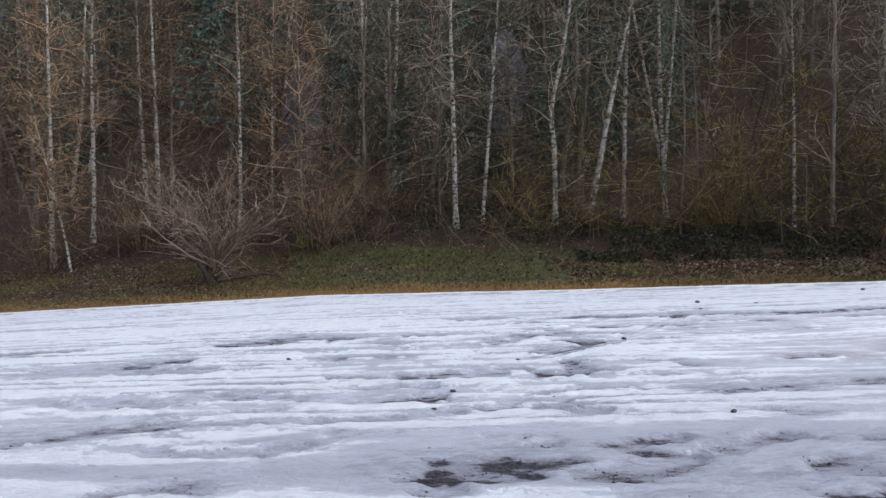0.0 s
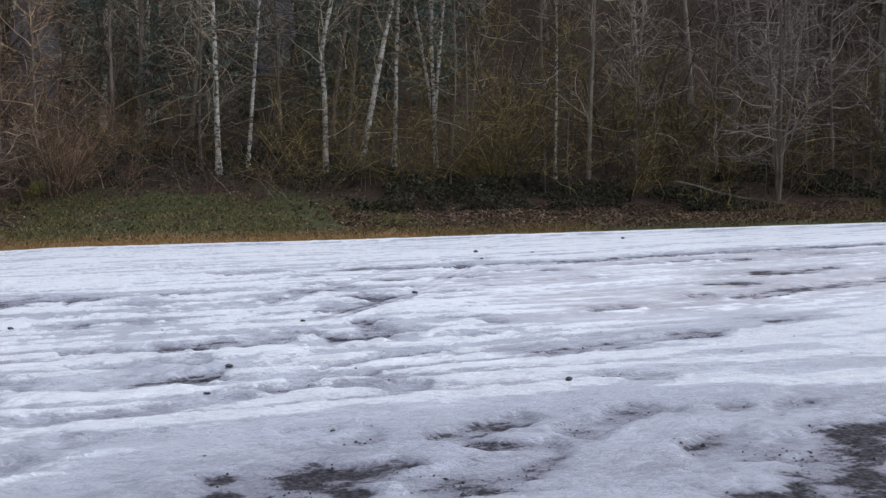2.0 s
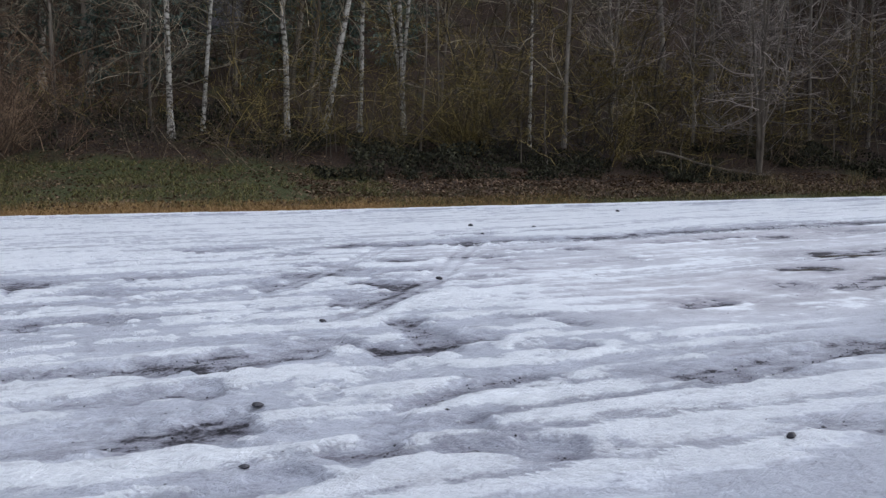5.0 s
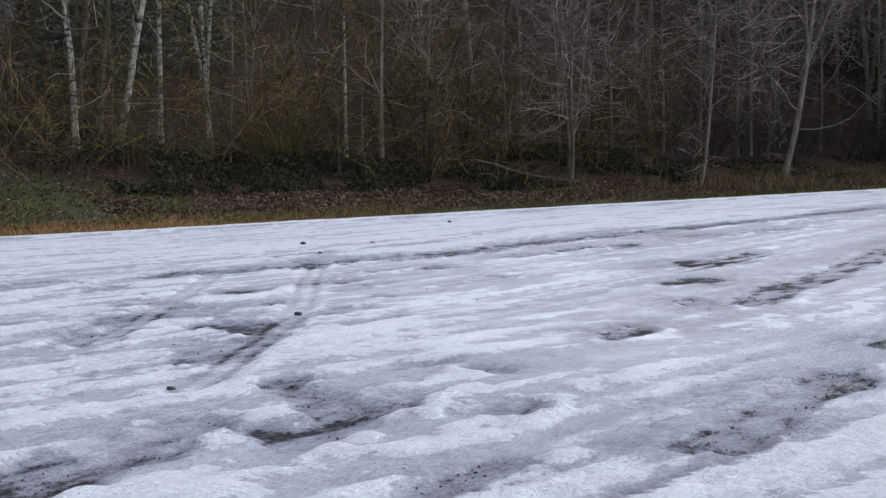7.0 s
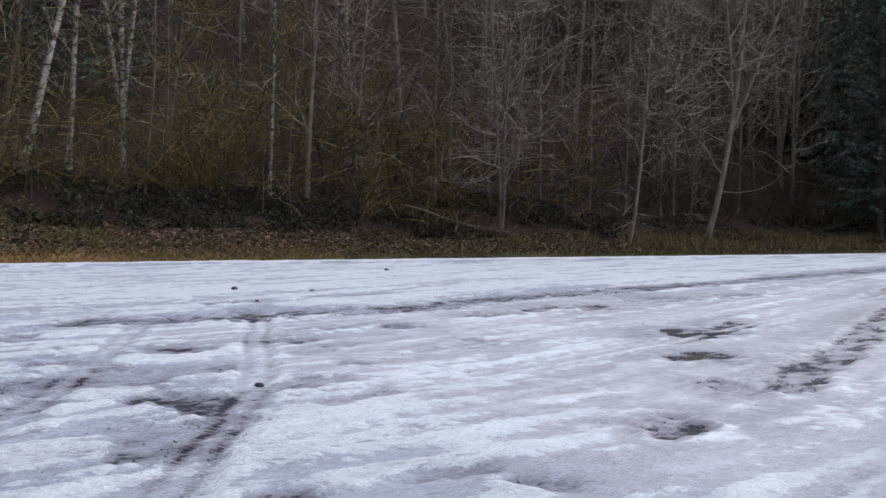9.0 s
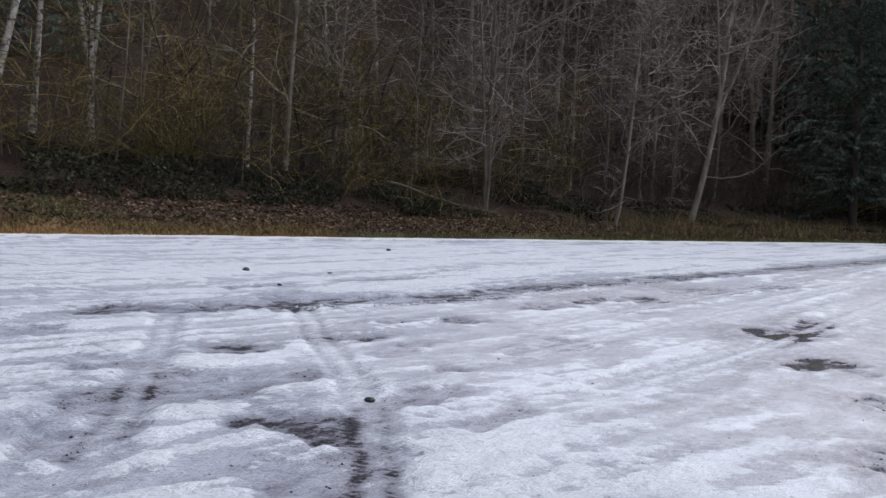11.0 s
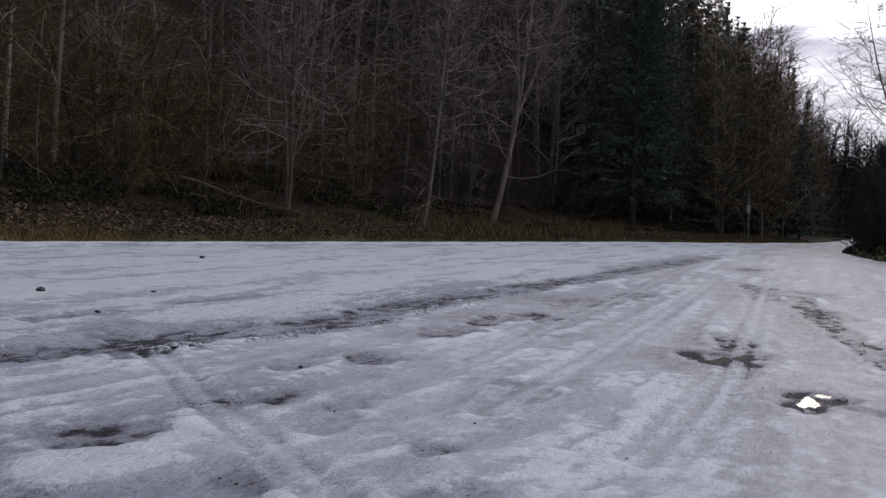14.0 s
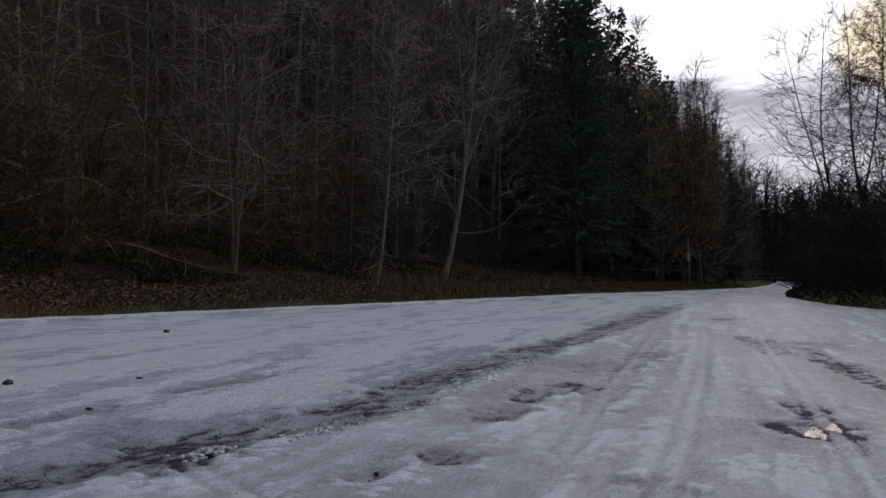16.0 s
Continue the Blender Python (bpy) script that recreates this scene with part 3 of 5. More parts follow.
# holes along the wheel tracks
HOLE_RUTS = [
    ([(7.69, 15.73), (8.08, 15.58)], 0.13, 0.5),
    ([(8.26, 13.14), (8.10, 12.87), (8.73, 12.79)], 0.20, 0.95),
    ([(6.63, 12.11), (7.12, 12.02)], 0.16, 0.9),
    ([(15.19, 13.55), (17.59, 13.71)], 0.20, 0.65),
    ([(22.71, 14.83), (24.26, 14.50)], 0.20, 0.6),
    ([(4.92, 13.86), (5.75, 13.79)], 0.08, 0.4),
]
# towards the lane
LANE_RUTS = [
    ([(5.84, 15.47), (5.94, 15.35)], 0.12, 1.1),
    ([(7.38, 15.60), (7.63, 15.53), (7.95, 15.50)], 0.12, 0.72),
    ([(8.67, 15.67), (9.19, 15.51), (9.67, 15.35)], 0.17, 0.72),
    ([(11.37, 15.57), (13.17, 15.16)], 0.20, 0.62),
    ([(5.18, 15.63), (5.24, 15.58)], 0.07, 0.8),
    ([(23.61, 15.00), (23.94, 14.60)], 0.20, 0.85),
    ([(17.85, 13.99), (15.45, 13.50)], 0.20, 0.7),
    ([(16.05, 12.98), (12.68, 12.38), (10.60, 11.88), (9.15, 11.5), (7.6, 11.2), (5.95, 10.77)], 0.15, 0.82),
    ([(17.06, 12.95), (17.25, 12.55)], 0.20, 0.55),
    ([(4.89, 13.88), (5.23, 13.86), (5.97, 13.93)], 0.07, 0.5),
    ([(8.94, 14.96), (13.33, 15.33), (20.43, 16.04), (31.50, 17.02)], 0.20, 0.3),
    ([(4.01, 13.73), (4.06, 13.68)], 0.07, 0.6),
    ([(3.96, 14.45), (4.29, 14.44)], 0.07, 0.35),
]
# beside the crossing tracks
MIDDLE_RUTS = [
    ([(6.82, 11.82), (6.77, 11.63)], 0.08, 0.6),
    ([(5.70, 11.11), (5.68, 10.91), (5.88, 10.83)], 0.10, 0.8),
    ([(4.04, 10.66), (4.38, 10.64)], 0.08, 0.92),
    ([(2.41, 10.97), (2.68, 10.88)], 0.07, 0.62),
    ([(2.73, 10.55), (2.85, 10.44)], 0.07, 0.6),
    ([(2.04, 16.85), (2.26, 16.88)], 0.15, 0.45),
    ([(1.64, 11.15), (1.83, 11.07)], 0.07, 0.7),
]
# trodden and driven ground where the tracks cross
CROSSING_RUTS = [
    ([(2.22, 13.32), (2.23, 13.01), (2.47, 13.07)], 0.16, 0.9),
    ([(1.60, 12.21), (1.97, 12.39), (2.18, 12.50)], 0.21, 0.8),
    ([(1.65, 14.22), (1.93, 14.49), (2.21, 14.75)], 0.24, 0.75),
    ([(1.94, 14.24), (2.50, 14.20), (2.98, 14.16)], 0.13, 0.68),
    ([(1.16, 13.61), (1.38, 13.65)], 0.18, 0.75),
    ([(1.84, 15.24), (2.32, 15.19)], 0.13, 0.7),
    ([(2.85, 13.22), (3.43, 13.30)], 0.14, 0.6),
    ([(2.98, 12.56), (3.55, 12.64)], 0.09, 0.4),
    ([(4.22, 10.75), (4.26, 10.71)], 0.17, 0.9),
    ([(5.82, 11.27), (5.74, 10.97)], 0.12, 0.85),
]
# furrows close to the path
NEAR_RUTS = [
    ([(0.09, 10.18), (0.36, 10.16)], 0.09, 0.85),
    ([(5.09, 9.24), (5.22, 9.24)], 0.12, 0.92),
    ([(4.20, 10.69), (4.38, 10.60)], 0.07, 0.55),
    ([(0.46, 8.39), (0.72, 8.34), (1.02, 8.17), (1.27, 8.06)], 0.08, 0.72),
    ([(0.66, 8.54), (0.93, 8.53), (1.11, 8.52)], 0.07, 0.62),
    ([(-0.87, 9.02), (-0.57, 9.03), (-0.26, 8.96), (0.04, 9.01)], 0.11, 0.9),
    ([(-1.01, 10.51), (-0.59, 10.41), (-0.16, 10.23), (0.26, 10.08)], 0.08, 0.68),
    ([(0.31, 10.29), (0.88, 10.50)], 0.07, 0.5),
]
# worn spots beside those furrows
WORN_RUTS = [
    ([(1.19, 10.23), (1.30, 10.00), (1.57, 10.13), (1.89, 10.18)], 0.11, 0.88),
    ([(-0.14, 10.32), (0.35, 10.40), (0.99, 10.61)], 0.17, 0.72),
    ([(1.64, 11.02), (1.65, 10.63), (1.66, 10.29)], 0.11, 0.6),
    ([(2.54, 8.76), (2.96, 8.79), (3.62, 8.91), (4.11, 8.94)], 0.11, 0.74),
    ([(0.89, 8.95), (1.36, 9.14), (1.73, 9.14)], 0.06, 0.6),
    ([(-0.20, 9.78), (0.03, 9.68)], 0.07, 0.6),
    ([(2.27, 9.78), (2.52, 9.74)], 0.08, 0.6),
]
# furrows on the far side of the path
SIDE_RUTS = [
    ([(-0.80, 9.80), (-0.51, 9.76), (0.08, 9.78)], 0.07, 0.5),
    ([(-0.99, 12.25), (-0.77, 12.37), (-0.41, 12.30)], 0.12, 0.8),
    ([(-0.13, 15.15), (0.63, 14.96)], 0.15, 0.55),
    ([(-0.73, 14.10), (-0.19, 13.71)], 0.14, 0.4),
    ([(0.78, 18.23), (1.48, 17.95)], 0.23, 0.62),
    ([(1.77, 14.15), (2.12, 14.49), (2.31, 14.04)], 0.18, 0.5),
    ([(-1.47, 15.30), (-1.22, 15.20)], 0.15, 0.6),
    ([(-0.90, 8.11), (-0.60, 8.08), (-0.26, 8.11), (0.18, 8.24)], 0.07, 0.5),
]
# short stray furrows
STRAY_RUTS = [
    ([(-0.67, 7.65), (-0.29, 7.64)], 0.07, 0.4),
    ([(2.58, 7.79), (2.75, 7.72)], 0.07, 0.55),
    ([(1.23, 6.96), (1.44, 7.07), (1.52, 7.04)], 0.07, 0.85),
    ([(1.22, 6.68), (1.41, 6.63)], 0.07, 0.85),
    ([(1.76, 6.73), (2.19, 7.01)], 0.07, 0.62),
    ([(2.17, 6.31), (2.41, 6.35)], 0.08, 0.88),
    ([(0.44, 7.36), (0.54, 7.33)], 0.07, 0.45),
    ([(0.70, 7.10), (0.74, 7.08)], 0.07, 0.5),
]
# where the walk begins
FIRST_RUTS = [
    ([(-1.83, 6.34), (-1.68, 6.43), (-1.40, 6.42)], 0.11, 0.6),
    ([(-3.04, 7.77), (-2.74, 7.99), (-2.14, 8.30)], 0.11, 0.72),
    ([(-1.84, 7.29), (-1.06, 7.19), (-0.80, 7.41)], 0.07, 0.4),
    ([(-3.45, 9.48), (-2.13, 9.27)], 0.13, 0.48),
    ([(-1.88, 9.48), (-0.78, 9.13), (-0.04, 8.91)], 0.16, 0.62),
    ([(-1.65, 8.63), (-1.32, 8.71)], 0.08, 0.6),
    ([(-4.49, 11.95), (-2.75, 11.66)], 0.32, 0.4),
    ([(-3.32, 12.50), (-3.22, 12.64)], 0.27, 0.8),
    ([(-6.15, 14.71), (-5.45, 14.85)], 0.31, 0.6),
    ([(-2.73, 14.56), (-2.18, 14.88)], 0.34, 0.8),
    ([(-2.01, 15.58), (-1.21, 14.95)], 0.30, 0.78),
    ([(-0.65, 14.17), (0.51, 13.78)], 0.18, 0.4),
    ([(1.01, 18.29), (1.68, 18.24)], 0.27, 0.6),
    ([(-9.90, 22.28), (-6.89, 21.28)], 0.34, 0.3),
]
# bare gravel where the ice has worn through
GRAVEL_RUTS = [
    ([(-0.15, 6.38), (0.07, 6.45)], 0.06, 0.7),
    ([(0.10, 6.49), (0.28, 6.50), (0.39, 6.53)], 0.21, 1.0),
    ([(0.44, 6.55), (0.74, 6.59)], 0.08, 0.85),
    ([(1.20, 6.89), (1.53, 7.06)], 0.07, 0.8),
    ([(0.94, 6.31), (1.16, 6.36), (1.32, 6.45)], 0.15, 0.75),
    ([(2.04, 5.24), (2.40, 5.45), (3.00, 5.83)], 0.43, 1.0),
    ([(2.18, 6.25), (2.32, 6.11), (2.63, 6.14)], 0.13, 0.85),
    ([(1.39, 5.49), (1.57, 5.57), (1.71, 5.57)], 0.09, 0.85),
    ([(1.74, 6.72), (2.25, 7.00)], 0.09, 0.6),
    ([(2.98, 6.72), (3.16, 6.70)], 0.06, 0.6),
    ([(-1.04, 7.23), (-0.89, 7.36)], 0.05, 0.6),
    ([(2.67, 6.78), (2.73, 6.80)], 0.05, 0.7),
    ([(-0.04, 6.08), (0.05, 6.10)], 0.04, 0.6),
]
# dirty ice seen down the length of the yard
ICE_RUTS = [
    ([(5.14, 17.54), (5.18, 17.08)], 0.2, 0.9),
    ([(5.39, 17.18), (5.93, 17.05), (6.56, 16.86)], 0.2, 0.78),
    ([(4.40, 17.31), (4.12, 17.55)], 0.15, 0.72),
    ([(11.47, 15.98), (11.89, 15.30), (13.86, 15.23)], 0.22, 0.55),
    ([(9.60, 13.02), (8.23, 12.91)], 0.16, 0.9),
    ([(17.55, 13.93), (15.06, 13.40)], 0.2, 0.6),
    ([(16.91, 13.13), (16.69, 12.57)], 0.2, 0.5),
    ([(14.05, 12.47), (13.15, 12.13)], 0.2, 0.68),
    ([(7.21, 18.92), (8.62, 18.85)], 0.08, 0.42),
    ([(5.18, 18.87), (6.21, 18.87)], 0.1, 0.5),
    ([(8.28, 14.90), (8.41, 14.68)], 0.08, 0.4),
    ([(7.39, 15.58), (7.96, 15.47)], 0.09, 0.85),
    ([(8.59, 15.67), (9.68, 15.32)], 0.1, 0.85),
    ([(5.16, 15.66), (5.28, 15.62)], 0.05, 0.7),
    ([(5.79, 14.09), (5.72, 13.72)], 0.1, 0.35),
]
RUTS = ICE_RUTS + FAR_RUTS + HOLE_RUTS + LANE_RUTS + MIDDLE_RUTS + [(p, w, 0.86 * b) for p, w, b in CROSSING_RUTS] + [(p, w, 0.95 * b) for p, w, b in NEAR_RUTS + WORN_RUTS + SIDE_RUTS + STRAY_RUTS + FIRST_RUTS] + GRAVEL_RUTS
TRACKS = [  # wheel tracks: line, half width, bareness
    ([(5.0, 16.95), (4.25, 15.75), (3.47, 14.35), (2.8, 13.25), (2.2, 12.5), (1.58, 11.75), (1.2, 11.4)], 0.13, 0.5),
    ([(3.53, 17.11), (2.69, 15.75), (2.12, 14.8), (1.6, 14.0), (1.14, 13.3)], 0.13, 0.35),
    ([(31, 17.0), (20.4, 16.04), (13.3, 15.33), (8.9, 14.96), (6.5, 14.7)], 0.13, 0.25),
    ([(31, 15.9), (20, 15.0), (13, 14.35), (8, 14.0), (5, 13.8)], 0.12, 0.2),
    ([(34, 14.9), (22, 14.1), (16.5, 13.6), (9.5, 12.95), (7.5, 12.7)], 0.14, 0.35),
    ([(6.62, 12.63), (5.13, 12.58), (4.10, 12.59)], 0.1, 0.2),
    ([(7.53, 12.69), (5.98, 12.66), (4.63, 12.62)], 0.1, 0.15),
    ([(7.40, 12.86), (5.87, 12.81), (4.55, 12.75)], 0.1, 0.15),
]
ex = np.array([p[0] for p in EDGE], float)
ey = np.array([p[1] for p in EDGE], float)


def trail(x, y, pts):
    """Distance to a line of points, and whether a place lies north of it."""
    best, north = np.full(x.shape, 1e9), np.zeros(x.shape, bool)
    for (ax, ay), (bx, by) in zip(pts[:-1], pts[1:]):
        dx, dy = bx - ax, by - ay
        u = np.clip(((x - ax) * dx + (y - ay) * dy) / (dx * dx + dy * dy), 0, 1)
        d = np.hypot(x - ax - u * dx, y - ay - u * dy)
        north = np.where(d < best, (dx * (y - ay) - dy * (x - ax)) * (1 if dx > 0 else -1) > 0, north)
        best = np.minimum(best, d)
    return best, north


def ease(v):
    v = np.clip(v, 0, 1)
    return v * v * (3 - 2 * v)


def snow_surface(x, y):
    """Height above the plane, bareness, iciness, packing and glaze of the snow."""
    v = y + 0.1 * np.minimum(x, 5) - 0.08 * np.maximum(x - 5, 0)  # streaks run a little aslant
    wv = v + 0.07 * lattice(x / 1.3, v / 0.8, 11) + 0.3 * lattice(x / 9, v / 5, 13)
    wx = x + 0.2 * lattice(x / 0.9, y / 0.7, 12)
    streak = 0.5 * lattice(wx / 2.8, wv / 0.36, 1) + 0.5 * lattice(wx / 0.9, wv / 0.17, 2)
    fine = lattice(wx / 0.42, wv / 0.1, 7)
    clod = 0.55 * lattice(x / 0.19, y / 0.14, 6) + 0.45 * lattice(x / 0.085, y / 0.07, 17)
    # rounded lumps with creases between them, in three sizes
    lump = 0.8 * np.abs(lattice(wx / 0.27, wv / 0.15, 34)) + 0.75 * np.abs(lattice(x / 0.13, y / 0.095, 35)) + 0.45 * np.abs(lattice(x / 0.075, y / 0.06, 36))
    packed = ease((x - 2.0) / 2.4) * ease((17.0 - y) / 0.7) * ease((y - 8.8) / 2.0) * np.clip(0.85 + 0.4 * lattice(x / 2.5, v / 1.2, 18), 0, 1)
    glaze = ease((8.3 + 0.5 * np.clip(x - 2, 0, 4) - y + 0.7 * lattice(x / 2.2, v / 0.9, 71)) / 1.4)
    churn = (1 - packed) * (1 - glaze)
    relief = churn * (1 - 0.4 * ease((y - 17.5) / 3)) + 0.22 * packed + 0.2 * glaze
    bias = 0.1 - 0.2 * packed + 0.12 * lattice(x / 2.6, v / 1.4, 10)
    plate = ease((0.85 * streak + 0.3 * fine + 0.25 * clod + 0.4 * (lump - 0.7) + bias) / 0.22)
    h = 0.024 + relief * (0.016 * plate + 0.008 * lump * (0.3 + 0.7 * plate) + 0.003 * fine) + 0.005 * lattice(x / 3, v, 9)
    low = (1 - plate) * 0.72 * churn + packed * np.clip(0.97 - 0.36 * plate + 0.3 * lattice(wx / 2.2, wv / 0.5, 19), 0, 1) + glaze * np.clip(0.5 - 0.3 * plate + 0.75 * lattice(wx / 1.3, wv / 0.34, 20) + 0.3 * lattice(wx / 0.5, wv / 0.15, 26), 0, 1)
    low = low * np.interp(y, [15.5, 18.5], [1.0, 1.3]) - np.interp(y, [15.5, 18.5], [0.0, 0.34])
    low = np.clip(low - 0.3 * (lump - 0.65) * (1 - glaze), 0, 1)
    grit = 0.34 * churn * np.clip(-2.0 * streak - 0.55, 0, 1) * np.interp(y, [13, 18], [1.0, 0.6])
    # pushed-up ridges, steep to the north; the bare furrow behind each is darkened for shade
    lane = (v + 0.32 * lattice(x / 6, v / 2.2, 81) + 0.09 * lattice(x / 1.5, v / 0.6, 82) + 0.045 * lattice(x / 0.28, v / 0.2, 83) + 0.05 * clod + 0.05 * (lump - 0.7)) / 0.4
    ridge = np.floor(lane)
    s = lane - ridge
    amp = np.clip(0.3 + 1.5 * lattice(x / 2.4, ridge * 0.77, 84), 0, 1) * (churn + 0.3 * packed + 0.25 * glaze) * ease((19.5 - y) / 4)
    crest = ease(s / 0.6) * (1 - ease((s - 0.88) / 0.12))
    trough = 1 - ease((s - 0.04) / 0.6)
    h += amp * (0.006 * crest + 0.006 * crest * lump - 0.006 * trough)
    # shade behind each ridge is mixed into iciness and grit, fading northward
    low = np.clip(low * (1 - 0.6 * amp * crest) + amp * trough * (0.75 + 0.3 * fine), 0, 1)
    grit = np.maximum(grit * (1 - 0.7 * amp * crest), amp * trough * np.clip(0.3 + 0.55 * lattice(wx / 0.9, ridge * 0.61, 85) + 0.3 * fine, 0, 0.45))
    for pts, half, bare in RUTS:
        half, bare = max(half, 0.08) * 1.1, min(1.0, bare * 0.96)
        lo, hi = np.min(pts, 0) - 1.2, np.max(pts, 0) + 1.2
        s = (x > lo[0]) & (x < hi[0]) & (y > lo[1]) & (y < hi[1])
        if not s.any():
            continue
        sx, sy = x[s], y[s]
        d, north = trail(sx + 0.1 * lattice(sx / 0.5, sy / 0.3, 21), sy + 0.05 * lattice(sx / 0.4, sy / 0.3, 22) + 0.02 * lattice(sx / 0.11, sy / 0.1, 23), pts)
        q = d / half
        fade = q * np.where(north, 0.62, 1.35)  # ice shows long on the north side, the near rim is crisp
        cut = ease((1.45 - q - 0.3 * streak[s] - 0.4 * clod[s] - 0.4 * (lump[s] - 0.7)) / 0.5)
        berm = np.exp(-((q - 1.9) / 0.5) ** 2) * np.clip(0.35 + 0.6 * fine[s] + 0.9 * clod[s], 0, 1.2) * (1 - 0.7 * glaze[s])
        berm *= np.where(north, 0.6, 1.15)
        h[s] = h[s] * (1 - 0.6 * cut) - 0.006 * cut + 0.008 * berm
        gap = np.clip(0.8 + 0.45 * lattice(sx / 0.6, sy / 0.25, 25) + 0.5 * lattice(sx / 0.16, sy / 0.09, 27), 0.58 * bare, 1)
        grit[s] = np.maximum(grit[s], bare * gap * cut)
        grit[s] = np.maximum(grit[s], bare * np.clip(2.3 - fade, 0, 1) * (0.34 - 0.16 * plate[s]))
        low[s] = np.clip(low[s] + 0.6 * cut + 0.5 * bare * np.clip((2.6 + 1.5 * glaze[s] - fade) / (1 + glaze[s]), 0, 1) - 0.4 * berm, 0, 1)
    for pts, half, bare in TRACKS:
        lo, hi = np.min(pts, 0) - 1.0, np.max(pts, 0) + 1.0
        s = (x > lo[0]) & (x < hi[0]) & (y > lo[1]) & (y < hi[1])
        if not s.any():
            continue
        sx, sy = x[s], y[s]
        d, _ = trail(sx + 0.03 * lattice(sx / 0.5, sy / 0.5, 28), sy + 0.02 * lattice(sx / 0.3, sy / 0.3, 29), pts)
        band = ease((half + 0.06 - d + 0.03 * clod[s]) / 0.08)
        groove = np.exp(-((d - half * 0.7) / 0.035) ** 2)
        rim = np.exp(-((d - half - 0.1) / 0.06) ** 2)
        h[s] = h[s] * (1 - 0.8 * band) + band * (0.014 + 0.005 * fine[s]) - groove * 0.008 + 0.005 * rim * np.clip(0.5 + clod[s], 0, 1)
        low[s] = np.clip(low[s] * (1 - 0.7 * band) + band * 0.34 + groove * 0.24 * band - 0.2 * rim, 0, 1)
        grit[s] = grit[s] * (1 - 0.35 * band * (1 - groove)) + bare * groove * band * np.clip(0.55 + 0.7 * lattice(sx / 0.5, sy / 0.5, 30), 0, 1)
    return h, np.clip(grit, 0, 1), np.clip(low, 0, 1), packed, glaze


def verge_line(x):
    """Where the snow ends towards the forest."""
    return np.interp(x, ex, ey) + 0.12 * lattice(x / 1.3, x * 0 + 3.3, 31) + 0.08 * lattice(x / 0.4, x * 0 + 1.3, 32)


sxs = spaced((-120, -30, 1.2), (-30, -10, 0.25), (-10, -3.5, 0.1), (-3.5, 7, 0.038), (7, 10, 0.05), (10, 18, 0.085), (18, 36, 0.2), (36, 100, 0.6))
svs = spaced((0, 0.5, 0.06), (0.5, 8, 0.15), (8, 11, 0.08), (11, 13, 0.05), (13, 25.5, 0.036), (25.5, 26.5, 0.08), (26.5, 33, 0.3), (33, 100, 1.6))
sx, sv = np.meshgrid(sxs, svs, indexing="ij")
sy = verge_line(sx) - sv
sh, grit, ice, packed, glaze = snow_surface(sx, sy)
lip = np.interp(sv, [0, 0.05, 0.16, 0.36], [-0.05, 0.085, 0.07, 0.0])
sz = plane(sx, sy) + np.where(sv < 0.3, np.maximum(sh, 0.03), sh) + lip
snow = mesh_object("snow_cover", *sheet(sx, sy, sz), SNOW)
tagged(snow, "bluish old snow and ice with gravel ruts over a yard", "snow", kind="structure")
paint(snow, "grit", grit)
rim = np.interp(sv, [0, 0.16, 0.3, 0.9, 1.8], [-0.6, -0.5, 0.45, 0.3, 0.0]) * np.where(sv < 0.2, 1.0, np.clip(0.6 + 0.7 * lattice(sx / 3.0, sv * 0.4, 72), 0, 1))
paint(snow, "ice", np.clip(ice + rim, 0, 1))
paint(snow, "packed", packed)
paint(snow, "glaze", glaze)


def snow_z(x, y):
    h, *_ = snow_surface(np.array([[float(x)]]), np.array([[float(y)]]))
    return float(plane(x, y) + h[0, 0])


def lumps(rng, places, size, flat=0.6, fine=True, rough=0.38):
    """Rough little bodies: jittered octahedra, split once, joined."""
    a = np.array([(1, 0, 0), (0, 1, 0), (-1, 0, 0), (0, -1, 0), (0, 0, 1), (0, 0, -1)], float)
    edges = [(0, 1), (1, 2), (2, 3), (3, 0), (0, 4), (1, 4), (2, 4), (3, 4), (0, 5), (1, 5), (2, 5), (3, 5)]
    v = np.concatenate([a, unit(np.array([a[i] + a[j] for i, j in edges]))])
    e = {frozenset(p): 6 + k for k, p in enumerate(edges)}
    f = []
    for i in range(4):
        j = (i + 1) % 4
        for top in (4, 5):
            p, q, r = e[frozenset((i, j))], e[frozenset((j, top))], e[frozenset((i, top))]
            tri = [(i, p, r), (p, j, q), (r, q, top), (p, q, r)]
            f += tri if top == 4 else [t[::-1] for t in tri]
    f = np.array(f)
    if not fine:
        v, f = a, np.array([(i, (i + 1) % 4, 4) for i in range(4)] + [((i + 1) % 4, i, 5) for i in range(4)])
    n = len(places)
    body = v[None] * rng.uniform(1 - rough, 1 + rough * 0.9, (n, len(v), 1)) * size[:, None, None] * rng.uniform(0.7, 1.3, (n, 1, 3)) * np.array([1, 1, flat])
    ang = rng.uniform(0, 6.28, n)
    c, s = np.cos(ang)[:, None], np.sin(ang)[:, None]
    body = np.stack([body[..., 0] * c - body[..., 1] * s, body[..., 0] * s + body[..., 1] * c, body[..., 2]], -1)
    verts = (body + places[:, None]).reshape(-1, 3)
    faces = (f[None] + (np.arange(n) * len(v))[:, None, None]).reshape(-1, 3)
    return verts, faces


